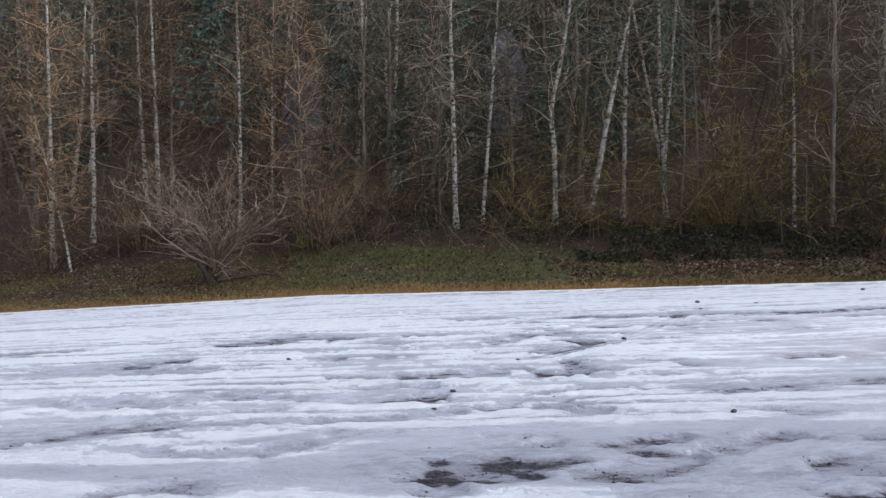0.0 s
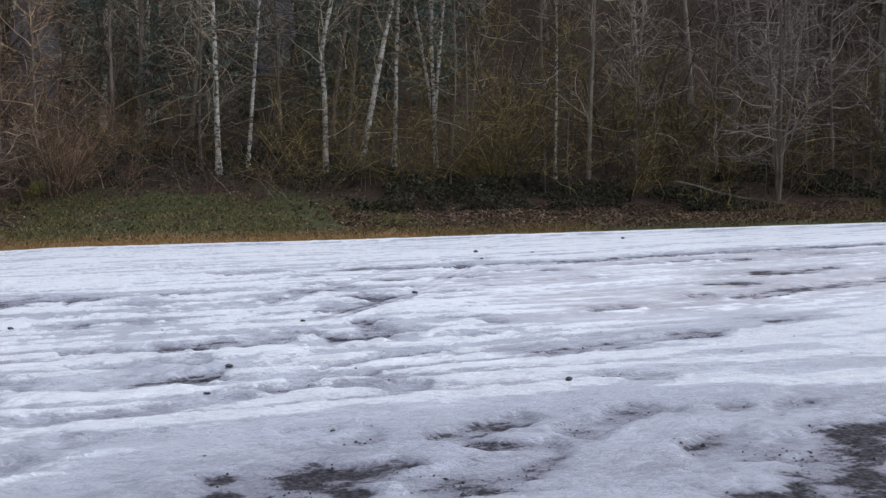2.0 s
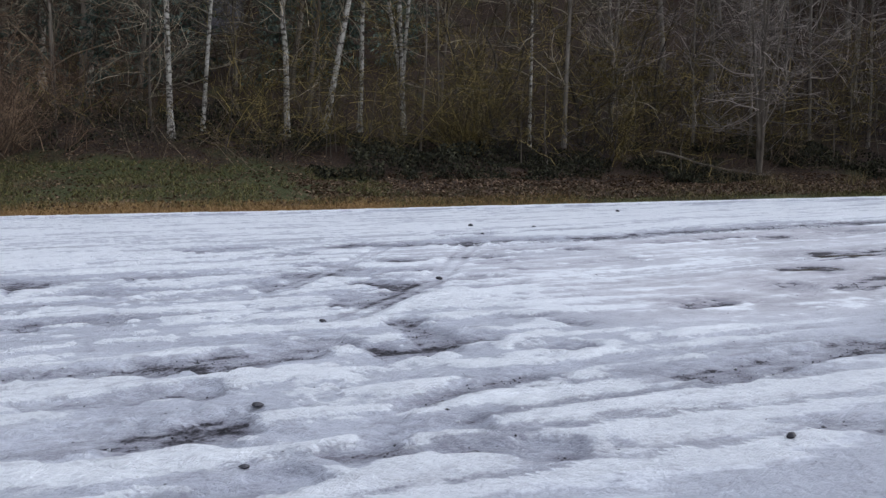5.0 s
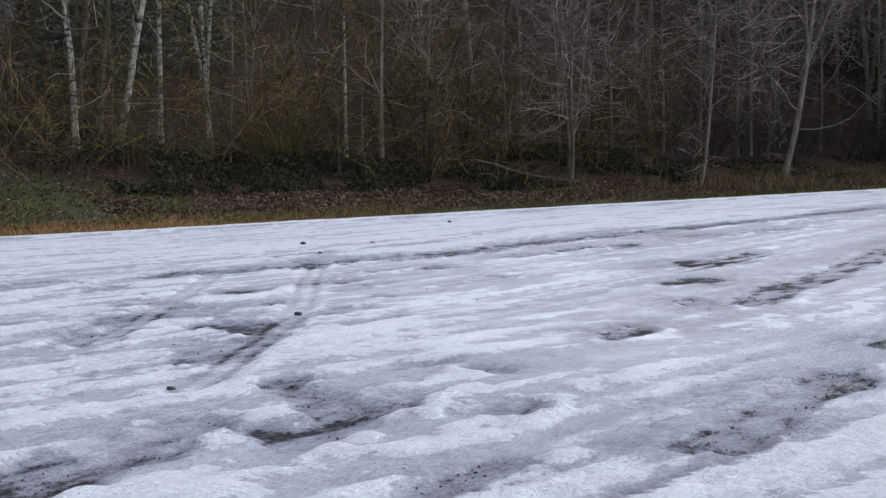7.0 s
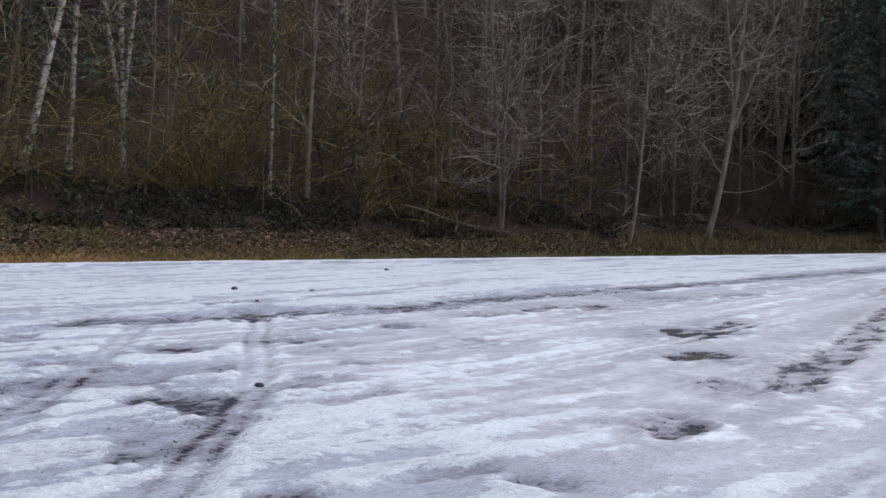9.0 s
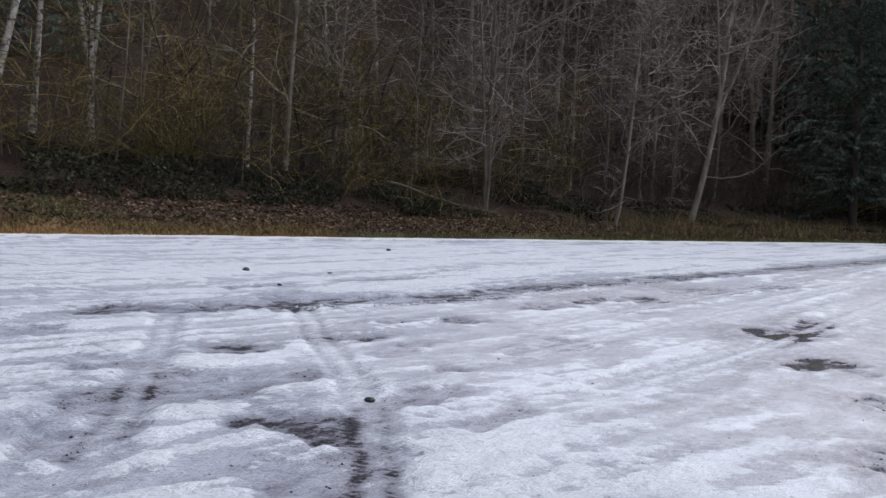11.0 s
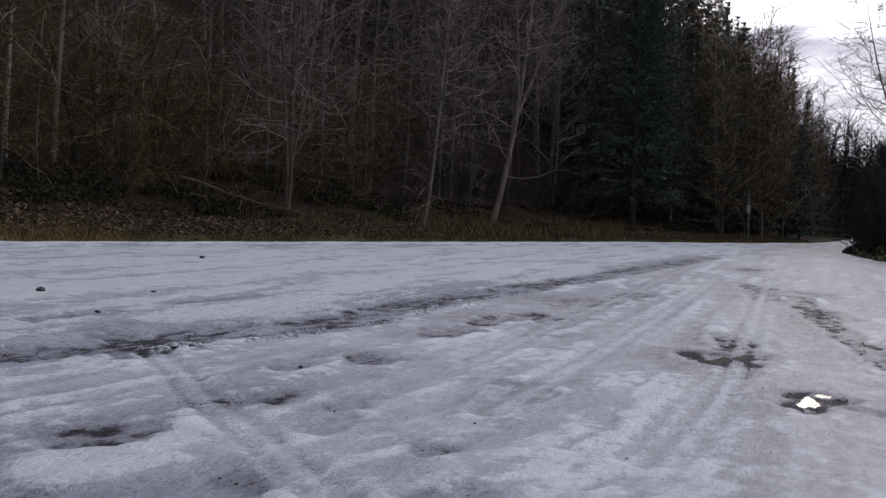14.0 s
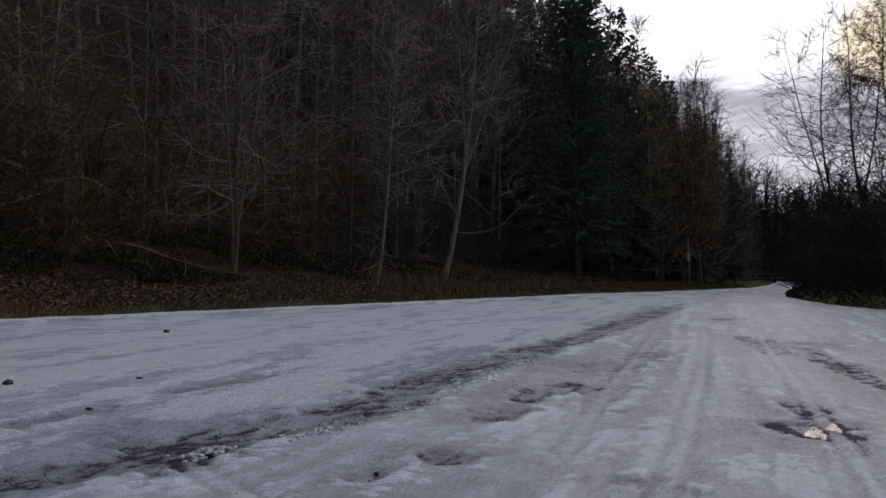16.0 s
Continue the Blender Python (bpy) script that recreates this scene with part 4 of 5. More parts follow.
# loose gravel in the bare ruts, crumbs of snow along them
rng = np.random.default_rng(3)
px, py = rng.uniform(-6, 14, 320000), rng.uniform(4, 19.5, 320000)
ph, pg, _, _, pz = snow_surface(px[:, None], py[:, None])
keep = (pg[:, 0] > 0.36 + rng.uniform(0, 0.6, 320000)) & (lattice(px / 0.25, py / 0.2, 58) > rng.uniform(-0.6, 0.8, 320000))
pts = np.stack([px, py, plane(px, py) + ph[:, 0] + 0.003], -1)[keep][:16000]
size = rng.uniform(0.003, 0.0085, len(pts)) * (1 + 1.0 * (rng.uniform(0, 1, len(pts)) > 0.95))
gravel = mesh_object("gravel", *lumps(rng, pts, size, 0.7, False), STONE, smooth=False)
tagged(gravel, "dark wet gravel showing in the melted ruts", "gravel", kind="stuff")
edgeband = (pg[:, 0] > 0.2) & (pg[:, 0] < 0.4) & (pz[:, 0] < 0.3) & (rng.uniform(0, 1, 320000) > 0.55)
pts = np.stack([px, py, plane(px, py) + ph[:, 0] + 0.002], -1)[edgeband][:700]
crumbs = mesh_object("snow_crumbs", *lumps(rng, pts, rng.uniform(0.004, 0.012, len(pts)), 0.5, True, 0.5), CLUMP)
tagged(crumbs, "crumbled lumps of old snow over the ice", "snow", kind="stuff")

r2 = np.random.default_rng(14)
dx, dy = r2.uniform(-7, 16, 6000), r2.uniform(4, 20, 6000)
dh, dg, di, *_ = snow_surface(dx[:, None], dy[:, None])
keep = (di[:, 0] > 0.4) & (r2.uniform(0, 1, 6000) < 0.2 + 1.6 * dg[:, 0]) & (lattice(dx / 2.2, dy / 1.3, 57) > -0.2)
pts = np.stack([dx, dy, plane(dx, dy) + dh[:, 0] + 0.004], -1)[keep][:1300]
debris = mesh_object("debris", *lumps(r2, pts, r2.uniform(0.003, 0.008, len(pts)) * (1 + (r2.uniform(0, 1, len(pts)) > 0.95)), 0.4, False), STONE, smooth=False)
tagged(debris, "dark crumbs of bark and grit strewn over the ice", "debris", kind="stuff")

# meltwater in the holes
water_m = Mat("meltwater")
water_m.b.inputs["Specular IOR Level"].default_value = 0.5
WATER = water_m.done(water_m.ramp(water_m.noise(8, 3), (0.3, (0.09, 0.08, 0.072)), (0.7, (0.17, 0.155, 0.145))), 0.14, water_m.noise(18, 2), 0.002, 0.2)
for x, y, rx, ry in [(6.85, 12.08, 0.2, 0.07), (7.25, 12.0, 0.14, 0.05), (8.2, 12.95, 0.24, 0.08), (8.5, 12.8, 0.2, 0.06)]:
    ang = np.linspace(0, 2 * np.pi, 40, endpoint=False)
    rad = 1 + 0.22 * np.sin(3 * ang + x) + 0.12 * np.sin(7 * ang + y) + 0.07 * np.sin(13 * ang)
    px1, py1 = x + rx * rad * np.cos(ang), y + ry * rad * np.sin(ang)
    level = snow_z(x, y) + 0.004
    v = np.concatenate([np.stack([px1 - x, py1 - y, plane(px1, py1) - plane(x, y)], -1), np.stack([(px1 - x) * 0.9, (py1 - y) * 0.9, plane(px1, py1) - plane(x, y) - 0.03], -1)])
    f = [list(range(40)), list(range(79, 39, -1))] + [[i, (i + 1) % 40, 40 + (i + 1) % 40, 40 + i][::-1] for i in range(40)]
    pd = mesh_object("puddle", v, f, WATER, smooth=False)
    pd.location = (x, y, level)
    tagged(pd, "shallow meltwater puddle in a hole in the ice", "puddle", "puddles in the ice")

# single stones on the ice
for x, y, s in [(6.64, 20.67, 0.05), (12.31, 23.62, 0.055), (6.1, 18.97, 0.032), (0.23, 9.2, 0.03), (1.14, 11.47, 0.025), (0.03, 8.36, 0.022), (2.19, 7.73, 0.025), (5.31, 15.63, 0.025), (2.92, 13.37, 0.035), (-1.66, 12.4, 0.03), (7.7, 19.9, 0.03), (0.6, 7.3, 0.018)]:
    r = np.random.default_rng(int(x * 100) % 997)
    st = mesh_object("stone", *lumps(r, np.zeros((1, 3)), np.array([s]), 0.6, True, 0.2), STONE, smooth=False)
    st.location = (x, y, snow_z(x, y) + s * 0.3)
    tagged(st, "small dark stone lying on the ice", "stone", "stones on the ice")

# the snow block at the fork of the ruts
r = np.random.default_rng(5)
spots = np.stack([5.3 + r.normal(0, 0.15, 110), 16.98 + r.normal(0, 0.08, 110), np.zeros(110)], -1)
spots[:, 2] = [snow_z(a, b) - 0.008 + 0.045 * math.exp(-(((a - 5.3) / 0.16) ** 2 + ((b - 16.98) / 0.09) ** 2)) for a, b, _ in spots]
tagged(mesh_object("snow_heap", *lumps(r, spots, r.uniform(0.012, 0.036, 110), 0.45, True, 0.6), CLUMP), "ploughed-up heap of white snow beside the rut", "snow", kind="stuff")


# crumbled clods thrown up along the near side of the long rut
r = np.random.default_rng(6)
cx = 5.4 + 7.5 * r.uniform(0, 1, 800) ** 1.3
cy = np.interp(cx, [5.3, 7.7, 12, 19], [16.8, 16.5, 16.7, 16.5]) + r.normal(0, 0.1, 800)
keep = lattice(cx / 0.6, cy * 0 + 2.0, 66) > -0.25
spots = np.stack([cx, cy, [snow_z(a, b) - 0.006 for a, b in zip(cx, cy)]], -1)[keep]
tagged(mesh_object("snow_clods", *lumps(r, spots, r.uniform(0.008, 0.036, len(spots)), 0.5, True, 0.55), CLUMP), "crumbled white clods of snow along the rut", "snow", kind="stuff")


# ---- forest edge: trees with a place of their own ----
def stand(ob, x, y, sink=0.0):
    ob.location = (x, y, z_at(x, y) - sink)
    return ob


BIRCHES = [  # x, y, lean, diameter, height, seed
    (2.3, 40.6, (-0.055, 0.004), 0.27, 19, 1), (-0.8, 47.6, (-0.027, 0.0), 0.3, 20, 2), (-3.0, 49.5, (-0.015, 0.0), 0.36, 21, 3),
    (3.6, 41.6, (0.041, -0.004), 0.2, 17, 4), (10.3, 40.8, (0.019, -0.005), 0.24, 18, 5), (17.1, 37.4, (-0.006, 0.004), 0.16, 17, 6),
    (-18.4, 45.9, (-0.085, -0.035), 0.29, 19, 7), (-18.1, 50.3, (-0.061, -0.022), 0.28, 19, 8), (-8.7, 45.1, (-0.058, -0.011), 0.22, 18, 9),
    (-15.4, 51.6, (-0.103, -0.03), 0.28, 19, 10), (-14.3, 50.3, (-0.087, -0.024), 0.3, 19, 11), (-7.2, 46.3, (-0.042, -0.006), 0.14, 16, 12),
    (-17.0, 44.7, (-0.253, -0.096), 0.13, 9, 13),
]
for x, y, lean, dia, h, seed in BIRCHES:
    stand(bare_tree("birch_tree", 100 + seed, h, dia, lean, 0.07, 64, 700, 0.3, bark=BIRCH, fine=TWIG_WARM if x < -4 else TWIG, spread=0.13, lift=0.25, thick=1.2, label="tall bare birch with white and dark patched bark", group="birches at the forest edge"), x, y)
stand(bare_tree("birch_tree", 131, 19, 0.28, (0, 0), 0.03, 60, 560, 0.25, bark=BIRCH, spread=0.12, thick=1.2, via=[(4.4, -0.16, 0), (5.6, -0.43, 0), (7.7, 0.05, 0), (11.1, 0.59, 0), (19, 1.0, 0)], label="bare birch whose white trunk bends aside and back", group="birches at the forest edge"), 7.0, 40.4)
stand(bare_tree("birch_tree", 132, 18, 0.3, (0, 0), 0.03, 60, 560, 0.25, bark=BIRCH, spread=0.12, thick=1.2, via=[(1.9, 0.32, 0), (5.1, 0.86, 0), (8.0, 1.44, 0), (11.0, 2.0, -0.1), (18, 3.2, -0.2)], label="slanting bare birch with a pale patched trunk", group="birches at the forest edge"), 8.4, 40.0)
stand(bare_tree("birch_tree", 133, 19, 0.27, (0, 0), 0.04, 60, 560, 0.3, forks=[(0.17, (-0.2, 0.0)), (0.155, (0.066, 0.0))], bark=BIRCH, spread=0.12, via=[(2.9, -0.16, 0), (5.2, -0.27, 0), (10.9, -0.4, 0), (19, -0.5, 0)], label="bare birch forking low into three pale stems", group="birches at the forest edge"), 12.4, 40.7)
stand(bare_tree("birch_tree", 134, 20, 0.22, (0.01, -0.006), 0.05, 60, 600, 0.3, bark=BARK_PALE, spread=0.13, thick=1.2, label="straight bare tree with a pale smooth trunk", group="birches at the forest edge"), 18.7, 37.1)
GREYS = [  # x, y, lean, diameter, height, seed
    (-1.2, 47.3, (-0.021, 0.0), 0.36, 18, 1), (5.4, 44.1, (-0.051, 0.007), 0.17, 16, 2), (1.6, 41.4, (-0.047, 0.002), 0.13, 14, 3), (13.6, 39.3, (0.027, -0.01), 0.15, 15, 4),
    (21.5, 37.6, (-0.024, 0.014), 0.15, 15, 5), (-21.7, 54.9, (-0.097, -0.038), 0.25, 18, 6), (-22.0, 52.3, (-0.107, -0.045), 0.33, 19, 7), (-22.4, 53.5, (-0.361, -0.143), 0.27, 12, 8),
    (-13.8, 51.5, (-0.077, -0.02), 0.2, 17, 9), (-5.3, 44.2, (-0.08, -0.009), 0.16, 15, 10), (-3.9, 47.9, (-0.125, -0.008), 0.12, 10, 11),
]
PALE_GREYS = [
    (27.6, 35.2, (-0.016, 0.017), 0.13, 15, 12), (45.4, 28.9, (0.013, -0.027), 0.18, 18, 13), (37.2, 32.0, (0.014, -0.022), 0.17, 17, 14), (38.1, 31.8, (0.006, -0.01), 0.17, 17, 15),
    (40.1, 31.7, (0.017, -0.029), 0.17, 18, 16), (21.4, 37.5, (0.028, -0.021), 0.17, 15, 19),
    (25.4, 36.5, (-0.007, 0.006), 0.13, 15, 20), (28.9, 34.5, (-0.008, 0.009), 0.14, 16, 21), (30.5, 34.5, (0.0, 0.0), 0.16, 17, 22), (33.5, 33.8, (0.009, -0.011), 0.14, 16, 23),
    (35.5, 33.0, (0.01, -0.02), 0.13, 16, 24), (42.5, 30.5, (0.0, -0.02), 0.16, 17, 25),
]
for x, y, lean, dia, h, seed in GREYS + PALE_GREYS:
    stand(bare_tree("alder_tree", 200 + seed, h, dia, lean, 0.1, 70, 700, 0.2, bark=BARK if seed < 12 else BARK_PALE, fine=TWIG_WARM if x < -4 else TWIG if seed < 12 else TWIG_HAZE, spread=0.15, lift=0.15, thick=1.2, label="slim bare grey tree at the forest edge", group="grey trees at the forest edge"), x, y)
for x, y, lean, dia, h, seed in [(13.0, 38.0, (-0.024, 0.011), 0.11, 14, 17), (12.1, 37.8, (0.012, -0.005), 0.1, 13, 18)]:
    stand(bare_tree("alder_tree", 200 + seed, h, dia, lean, 0.08, 22, 90, 0.4, fine=TWIG, spread=0.1, lift=0.3, label="thin bare pole of a tree at the forest edge", group="grey trees at the forest edge"), x, y)
stand(bare_tree("ash_tree", 231, 15, 0.17, (0, 0), 0.06, 96, 1100, 0.1, forks=[(0.03, (0.03, 0.02)), (0.06, (-0.05, 0.06)), (0.15, (0.1, -0.1))], bark=BARK, fine=TWIG_HAZE, spread=0.19, lift=0.05, sub=1100, thick=0.7, via=[(1.6, 0.11, -0.11), (3.8, 0.15, -0.14), (7.4, 0.23, -0.21), (15, 0.4, -0.3)], label="low-branching bare grey tree above the verge"), 25.0, 31.9)
stand(bare_tree("ash_tree", 232, 13, 0.15, (0, 0), 0.03, 36, 260, 0.3, bark=BARK_PALE, fine=TWIG_HAZE, spread=0.1, via=[(1.2, 0.2, -0.18), (3.1, 0.35, -0.32), (5.5, 0.5, -0.46), (8.4, 0.61, -0.56), (13, 0.8, -0.7)], label="thin leaning bare tree on the verge"), 28.6, 28.0)
stand(bare_tree("ash_tree", 233, 15, 0.28, (0, 0), 0.03, 80, 1000, 0.12, forks=[(0.38, (0.3, -0.28)), (0.42, (-0.05, 0.05))], bark=BARK_PALE, fine=TWIG_HAZE, spread=0.2, lift=0.1, thick=0.75, sub=900, via=[(1.8, 0.38, -0.35), (3.65, 0.65, -0.6), (5.5, 0.89, -0.81), (8.3, 1.13, -1.04), (15, 1.6, -1.4)], label="pale leaning bare tree with wide low branches"), 33.6, 27.3)
stand(bare_tree("sapling", 234, 4, 0.09, (0.03, -0.05), 0.1, 20, 160, 0.15, forks=[(0.3, (0.2, -0.15))], bark=BARK_PALE, fine=TWIG_HAZE, spread=0.2, label="thin bare sapling on the verge"), 37.0, 30.1)
stand(bare_tree("sapling", 235, 3.0, 0.08, (0.12, -0.1), 0.08, 12, 60, 0.3, bark=BARK_DARK, spread=0.2, label="short dark sapling on the verge"), 28.1, 28.1)
stand(bare_tree("hazel_tree", 236, 6, 0.18, (0.12, -0.09), 0.4, 44, 600, 0.1, forks=[(0.1, (-0.3, 0.2)), (0.2, (0.4, -0.3)), (0.15, (0.1, 0.3))], spread=0.3, fine=TWIG_OLIVE, bark=BARK_DARK, sub=400, label="crooked mossy shrub tree at the forest edge"), 23.3, 37.2)
stand(bare_tree("hazel_tree", 237, 8, 0.18, (-0.2, 0.15), 0.4, 44, 600, 0.1, forks=[(0.1, (-0.25, 0.15)), (0.12, (0.5, -0.3))], spread=0.28, fine=TWIG_OLIVE, bark=BARK_DARK, sub=400, label="crooked mossy shrub tree at the forest edge"), 20.0, 37.5)
stand(bare_tree("hazel_tree", 238, 8, 0.16, (-0.1, 0.0), 0.4, 44, 600, 0.1, forks=[(0.1, (0.25, -0.15)), (0.12, (-0.4, 0.3))], spread=0.28, fine=TWIG_OLIVE, bark=BARK_DARK, sub=400, label="crooked mossy shrub tree at the forest edge"), 15.4, 37.4)

# conifers
for seed, x, y, h, w in [(1, 46.2, 24.4, 25, 7.4), (2, 51.6, 25.0, 23, 7.4)]:
    stand(conifer("spruce", 300 + seed, h, w, 52, 12, 98, "tall dark green spruce at the forest edge", "spruces", size=0.5, slim=0.13), x, y)
stand(conifer("spruce", 303, 8.0, 3.4, 26, 8, 12, "small dark spruce beside the road"), 62.3, 17.0)

# shrubs
pale = bush("bush", 401, 5.8, 4.4, 42, 460, TWIG_PALE, "wide pale bare bush with arching stems above the grass", radius=0.036, sub=500, wild=0.24, foot=0.025, droop=-0.065, base=0.6)
stand(pale, -8.3, 37.9)
r = np.random.default_rng(12)
az = np.linspace(0, 5.4, 6)
stub = grow(r, np.stack([0.12 * np.cos(az), 0.12 * np.sin(az), np.full(6, -0.3)], -1), unit(np.stack([0.5 * np.cos(az), 0.5 * np.sin(az), np.ones(6)], -1)), np.full(6, 1.5), 5, 0.12, 0.0)
mesh_object("trunk", *tubes(stub, np.linspace(0.13, 0.05, 5)[None] * np.ones((6, 1)), 6), BARK_DARK, pale, "dark mossy foot of several stems")
stand(bush("bush", 402, 5.2, 4.2, 60, 900, TWIG_RED, "dense brown bare bush beside the grass", radius=0.016, sub=900), -4.1, 40.6)
stand(bush("bush", 403, 5.0, 5.0, 60, 900, TWIG_WARM, "dense bare bush below the birches", sub=900), -14.0, 46.5)
stand(bush("bush", 404, 4.6, 5.2, 60, 1100, TWIG_OLIVE, "hazy olive-brown bare bush at the forest edge", radius=0.013, sub=1400), 13.8, 36.6)
stand(bush("bush", 405, 4.0, 4.2, 50, 700, TWIG_RED, "hazy brown bare bush at the forest edge", radius=0.013, sub=700), -18.8, 45.7)

# brush filling the edge of the wood
kinds = [bush("undergrowth_bush", 420 + k, 3.6, 3.4, 24, 210, m, lab, group="undergrowth", sub=130, foot=0.5, wild=0.24, tips=2, radius=0.014) for k, (m, lab) in enumerate([(TWIG_SHADED, "bare brown undergrowth in the wood"), (TWIG_OLIVE, "mossy bare undergrowth in the wood"), (TWIG_RED, "reddish bare undergrowth in the wood"), (TWIG_BLACK, "dark bare undergrowth in the wood")])]
spots = []
r = np.random.default_rng(21)
while len(spots) < 118:
    x, d = r.uniform(-36, 62), 7.4 + abs(r.normal(0, 6))
    y = np.interp(x, ex, ey) + d * 1.04
    if x < -14 and r.uniform() < 0.65:
        continue
    if min((math.hypot(x - a, y - b) for a, b in spots), default=9) > 1.1:
        spots.append((x, y))
for i, (x, y) in enumerate(spots):
    ob, s = None, r.uniform(0.6, 1.35)
    k = 2 if x < -2 and r.uniform() < 0.6 else 3 if x > 30 and r.uniform() < 0.6 else 1 if x > -2 and r.uniform() < 0.55 else int(r.choice([0, 3]))
    m = pose(x, y, z_at(x, y) - 0.05, 0, 0, r.uniform(0, 360))
    ob = copy_thing(kinds[k], m)
    ob.scale = (s, s, s * r.uniform(0.8, 1.15))
for k, ob in enumerate(kinds):
    stand(ob, -34 + 17 * k, float(np.interp(-34 + 17 * k, ex, ey)) + 13)

# the hillside wood
kinds = []
for k in range(9):
    # the last three kinds have paler bark and twigs, which paint the haze
    fine = TWIG_HAZE if k > 5 else TWIG_SHADED if k % 3 else TWIG
    kinds.append(bare_tree("hillside_tree", 500 + k, 16 + 0.7 * k, 0.2 + 0.015 * k, (0, 0), 0.2, 40, 250, 0.2, bark=BARK_PALE if k > 5 else BARK if k % 3 else BIRCH, fine=fine, spread=0.17, thick=1.35, tips=2, knees=4, label="bare tree in the hillside wood", group="hillside trees"))
spots = [(x, y) for x, y, *_ in BIRCHES + GREYS]
r = np.random.default_rng(22)
tries = 0
while len(spots) < 196 and tries < 20000:
    tries += 1
    d = 12 + 48 * r.uniform() ** 1.1
    x = r.uniform(-60, 112)
    y = np.interp(x, ex, ey) + d * 1.04
    if min(math.hypot(x - a, y - b) for a, b in spots) > 1.9:
        spots.append((x, y))
for x, y in spots[len(BIRCHES + GREYS):]:
    s = r.uniform(0.75, 1.15) * 1.0
    ob = copy_thing(kinds[int(r.integers(6, 9)) if x > 24 and r.uniform() < 0.75 else int(r.integers(0, 6))], pose(x, y, z_at(x, y) - 0.1, r.normal(0, 2.2), r.normal(0, 2.2), r.uniform(0, 360)))
    ob.scale = (s, s, s)
for k, ob in enumerate(kinds):
    stand(ob, -50 + 12 * k, float(np.interp(-50 + 12 * k, ex, ey)) + 34)
# the far wood higher up and the thin poles between the trees, too many to count
def thin_wood(rng, p, hmin, hmax, rad, limbs, reach, tilt=0.13, tips=2, apart=False):
    n = len(p)
    h = rng.uniform(hmin, hmax, n)
    way = unit(np.stack([rng.uniform(-1.5, 1.5, n) * tilt, rng.uniform(-1.5, 1.5, n) * tilt, np.ones(n)], -1))
    line = grow(rng, p, way, h, 5, tilt * 0.7, 0.04)
    rr = (rad * h / hmax * rng.uniform(0.5, 1.4, n))[:, None] * np.linspace(1, 0.25, 5)[None]
    tw, tr = sprigs(rng, line, n * limbs, reach, rad * 0.26, n=tips, low=0.15, spread=1.7, rise=0.12 if tips == 2 else 0.02, bend=0.2 if tips == 2 else 0.42)
    stems, side = tubes(line, rr, 4), tubes(tw, tr, 3)
    return (stems, side) if apart else joined(stems, side)


def wood_places(rng, n, x0, x1, d0, d1, power):
    x = rng.uniform(x0, x1, n)
    y = np.interp(x, ex, ey) + d0 + (d1 - d0) * rng.uniform(0, 1, n) ** power
    return np.stack([x, y, ground_z(x, y) - 0.2], -1)


r = np.random.default_rng(61)
p = np.concatenate([wood_places(r, 560, -75, 110, 50, 105, 1.0), wood_places(r, 380, 38, 122, 18, 70, 1.0)])
tagged(mesh_object("far_wood", *thin_wood(r, p, 13, 19, 0.13, 27, 2.3, 0.05), TWIG_SHADED), "bare grey-brown woodland high on the slope", "woodland", kind="stuff")
p = wood_places(r, 310, -40, 75, 13, 44, 1.0)
tagged(mesh_object("thin_poles", *thin_wood(r, p, 3, 12, 0.055, 28, 1.5, 0.2), TWIG_SHADED), "thin bare saplings crowding between the trees", "saplings", kind="stuff")


def thicket(name, count, x0, x1, d0, d1, heights, limbs, reach, fine, label, group, seed):
    """Thin saplings, each a thing of its own: six built, the others copied."""
    rng = np.random.default_rng(seed)
    first = []
    for k in range(6):
        root = tagged(new(name), label, "sapling", group)
        line, side = thin_wood(rng, np.zeros((1, 3)), *heights, 0.042, limbs, reach, 0.22, 3, apart=True)
        mesh_object("trunk", *line, BARK_DARK if k % 2 else BARK, root)
        tagged(mesh_object("twig", *side, fine, root), kind="stuff")
        first.append(root)
    for i, (x, y, z) in enumerate(wood_places(rng, count, x0, x1, d0, d1, 1.1)):
        q = rng.uniform(0.7, 1.2)
        ob = first[i] if i < 6 else copy_thing(first[i % 6], pose(x, y, z, 0, 0, rng.uniform(0, 360)))
        ob.location = (x, y, z)
        ob.scale = (q, q, q)


thicket("mossy_sapling", 120, 4, 32, 8.0, 20, (3, 8), 46, 1.4, TWIG_OLIVE, "thin mossy sapling crowding between the trees", "mossy saplings", 62)
thicket("reddish_sapling", 80, -16, 1, 9.5, 24, (2.5, 7), 44, 1.3, TWIG_RED, "thin reddish sapling crowding between the trees", "reddish saplings", 63)
x, y = np.append(r.uniform(92, 150, 220), r.uniform(89, 100, 50)), np.append(r.uniform(-20, 22, 220), r.uniform(7, 19, 50))
p = np.stack([x, y, ground_z(x, y) - 0.2], -1)
tagged(mesh_object("valley_wood", *thin_wood(r, p, 8.5, 12.5, 0.12, 64, 2.0, 0.1), TWIG_BACKLIT), "bare woodland beyond the lane, coloured dark as if backlit", "woodland", kind="stuff")
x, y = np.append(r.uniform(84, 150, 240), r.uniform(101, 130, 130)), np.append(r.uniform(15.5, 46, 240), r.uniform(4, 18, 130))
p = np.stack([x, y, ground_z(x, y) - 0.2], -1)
tagged(mesh_object("lane_wood", *thin_wood(r, p, 7, 12.5, 0.12, 56, 2.2, 0.08), TWIG_BACKLIT), "bare woodland along the lane, coloured dark as if backlit", "woodland", kind="stuff")
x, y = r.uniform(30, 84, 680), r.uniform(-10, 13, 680)
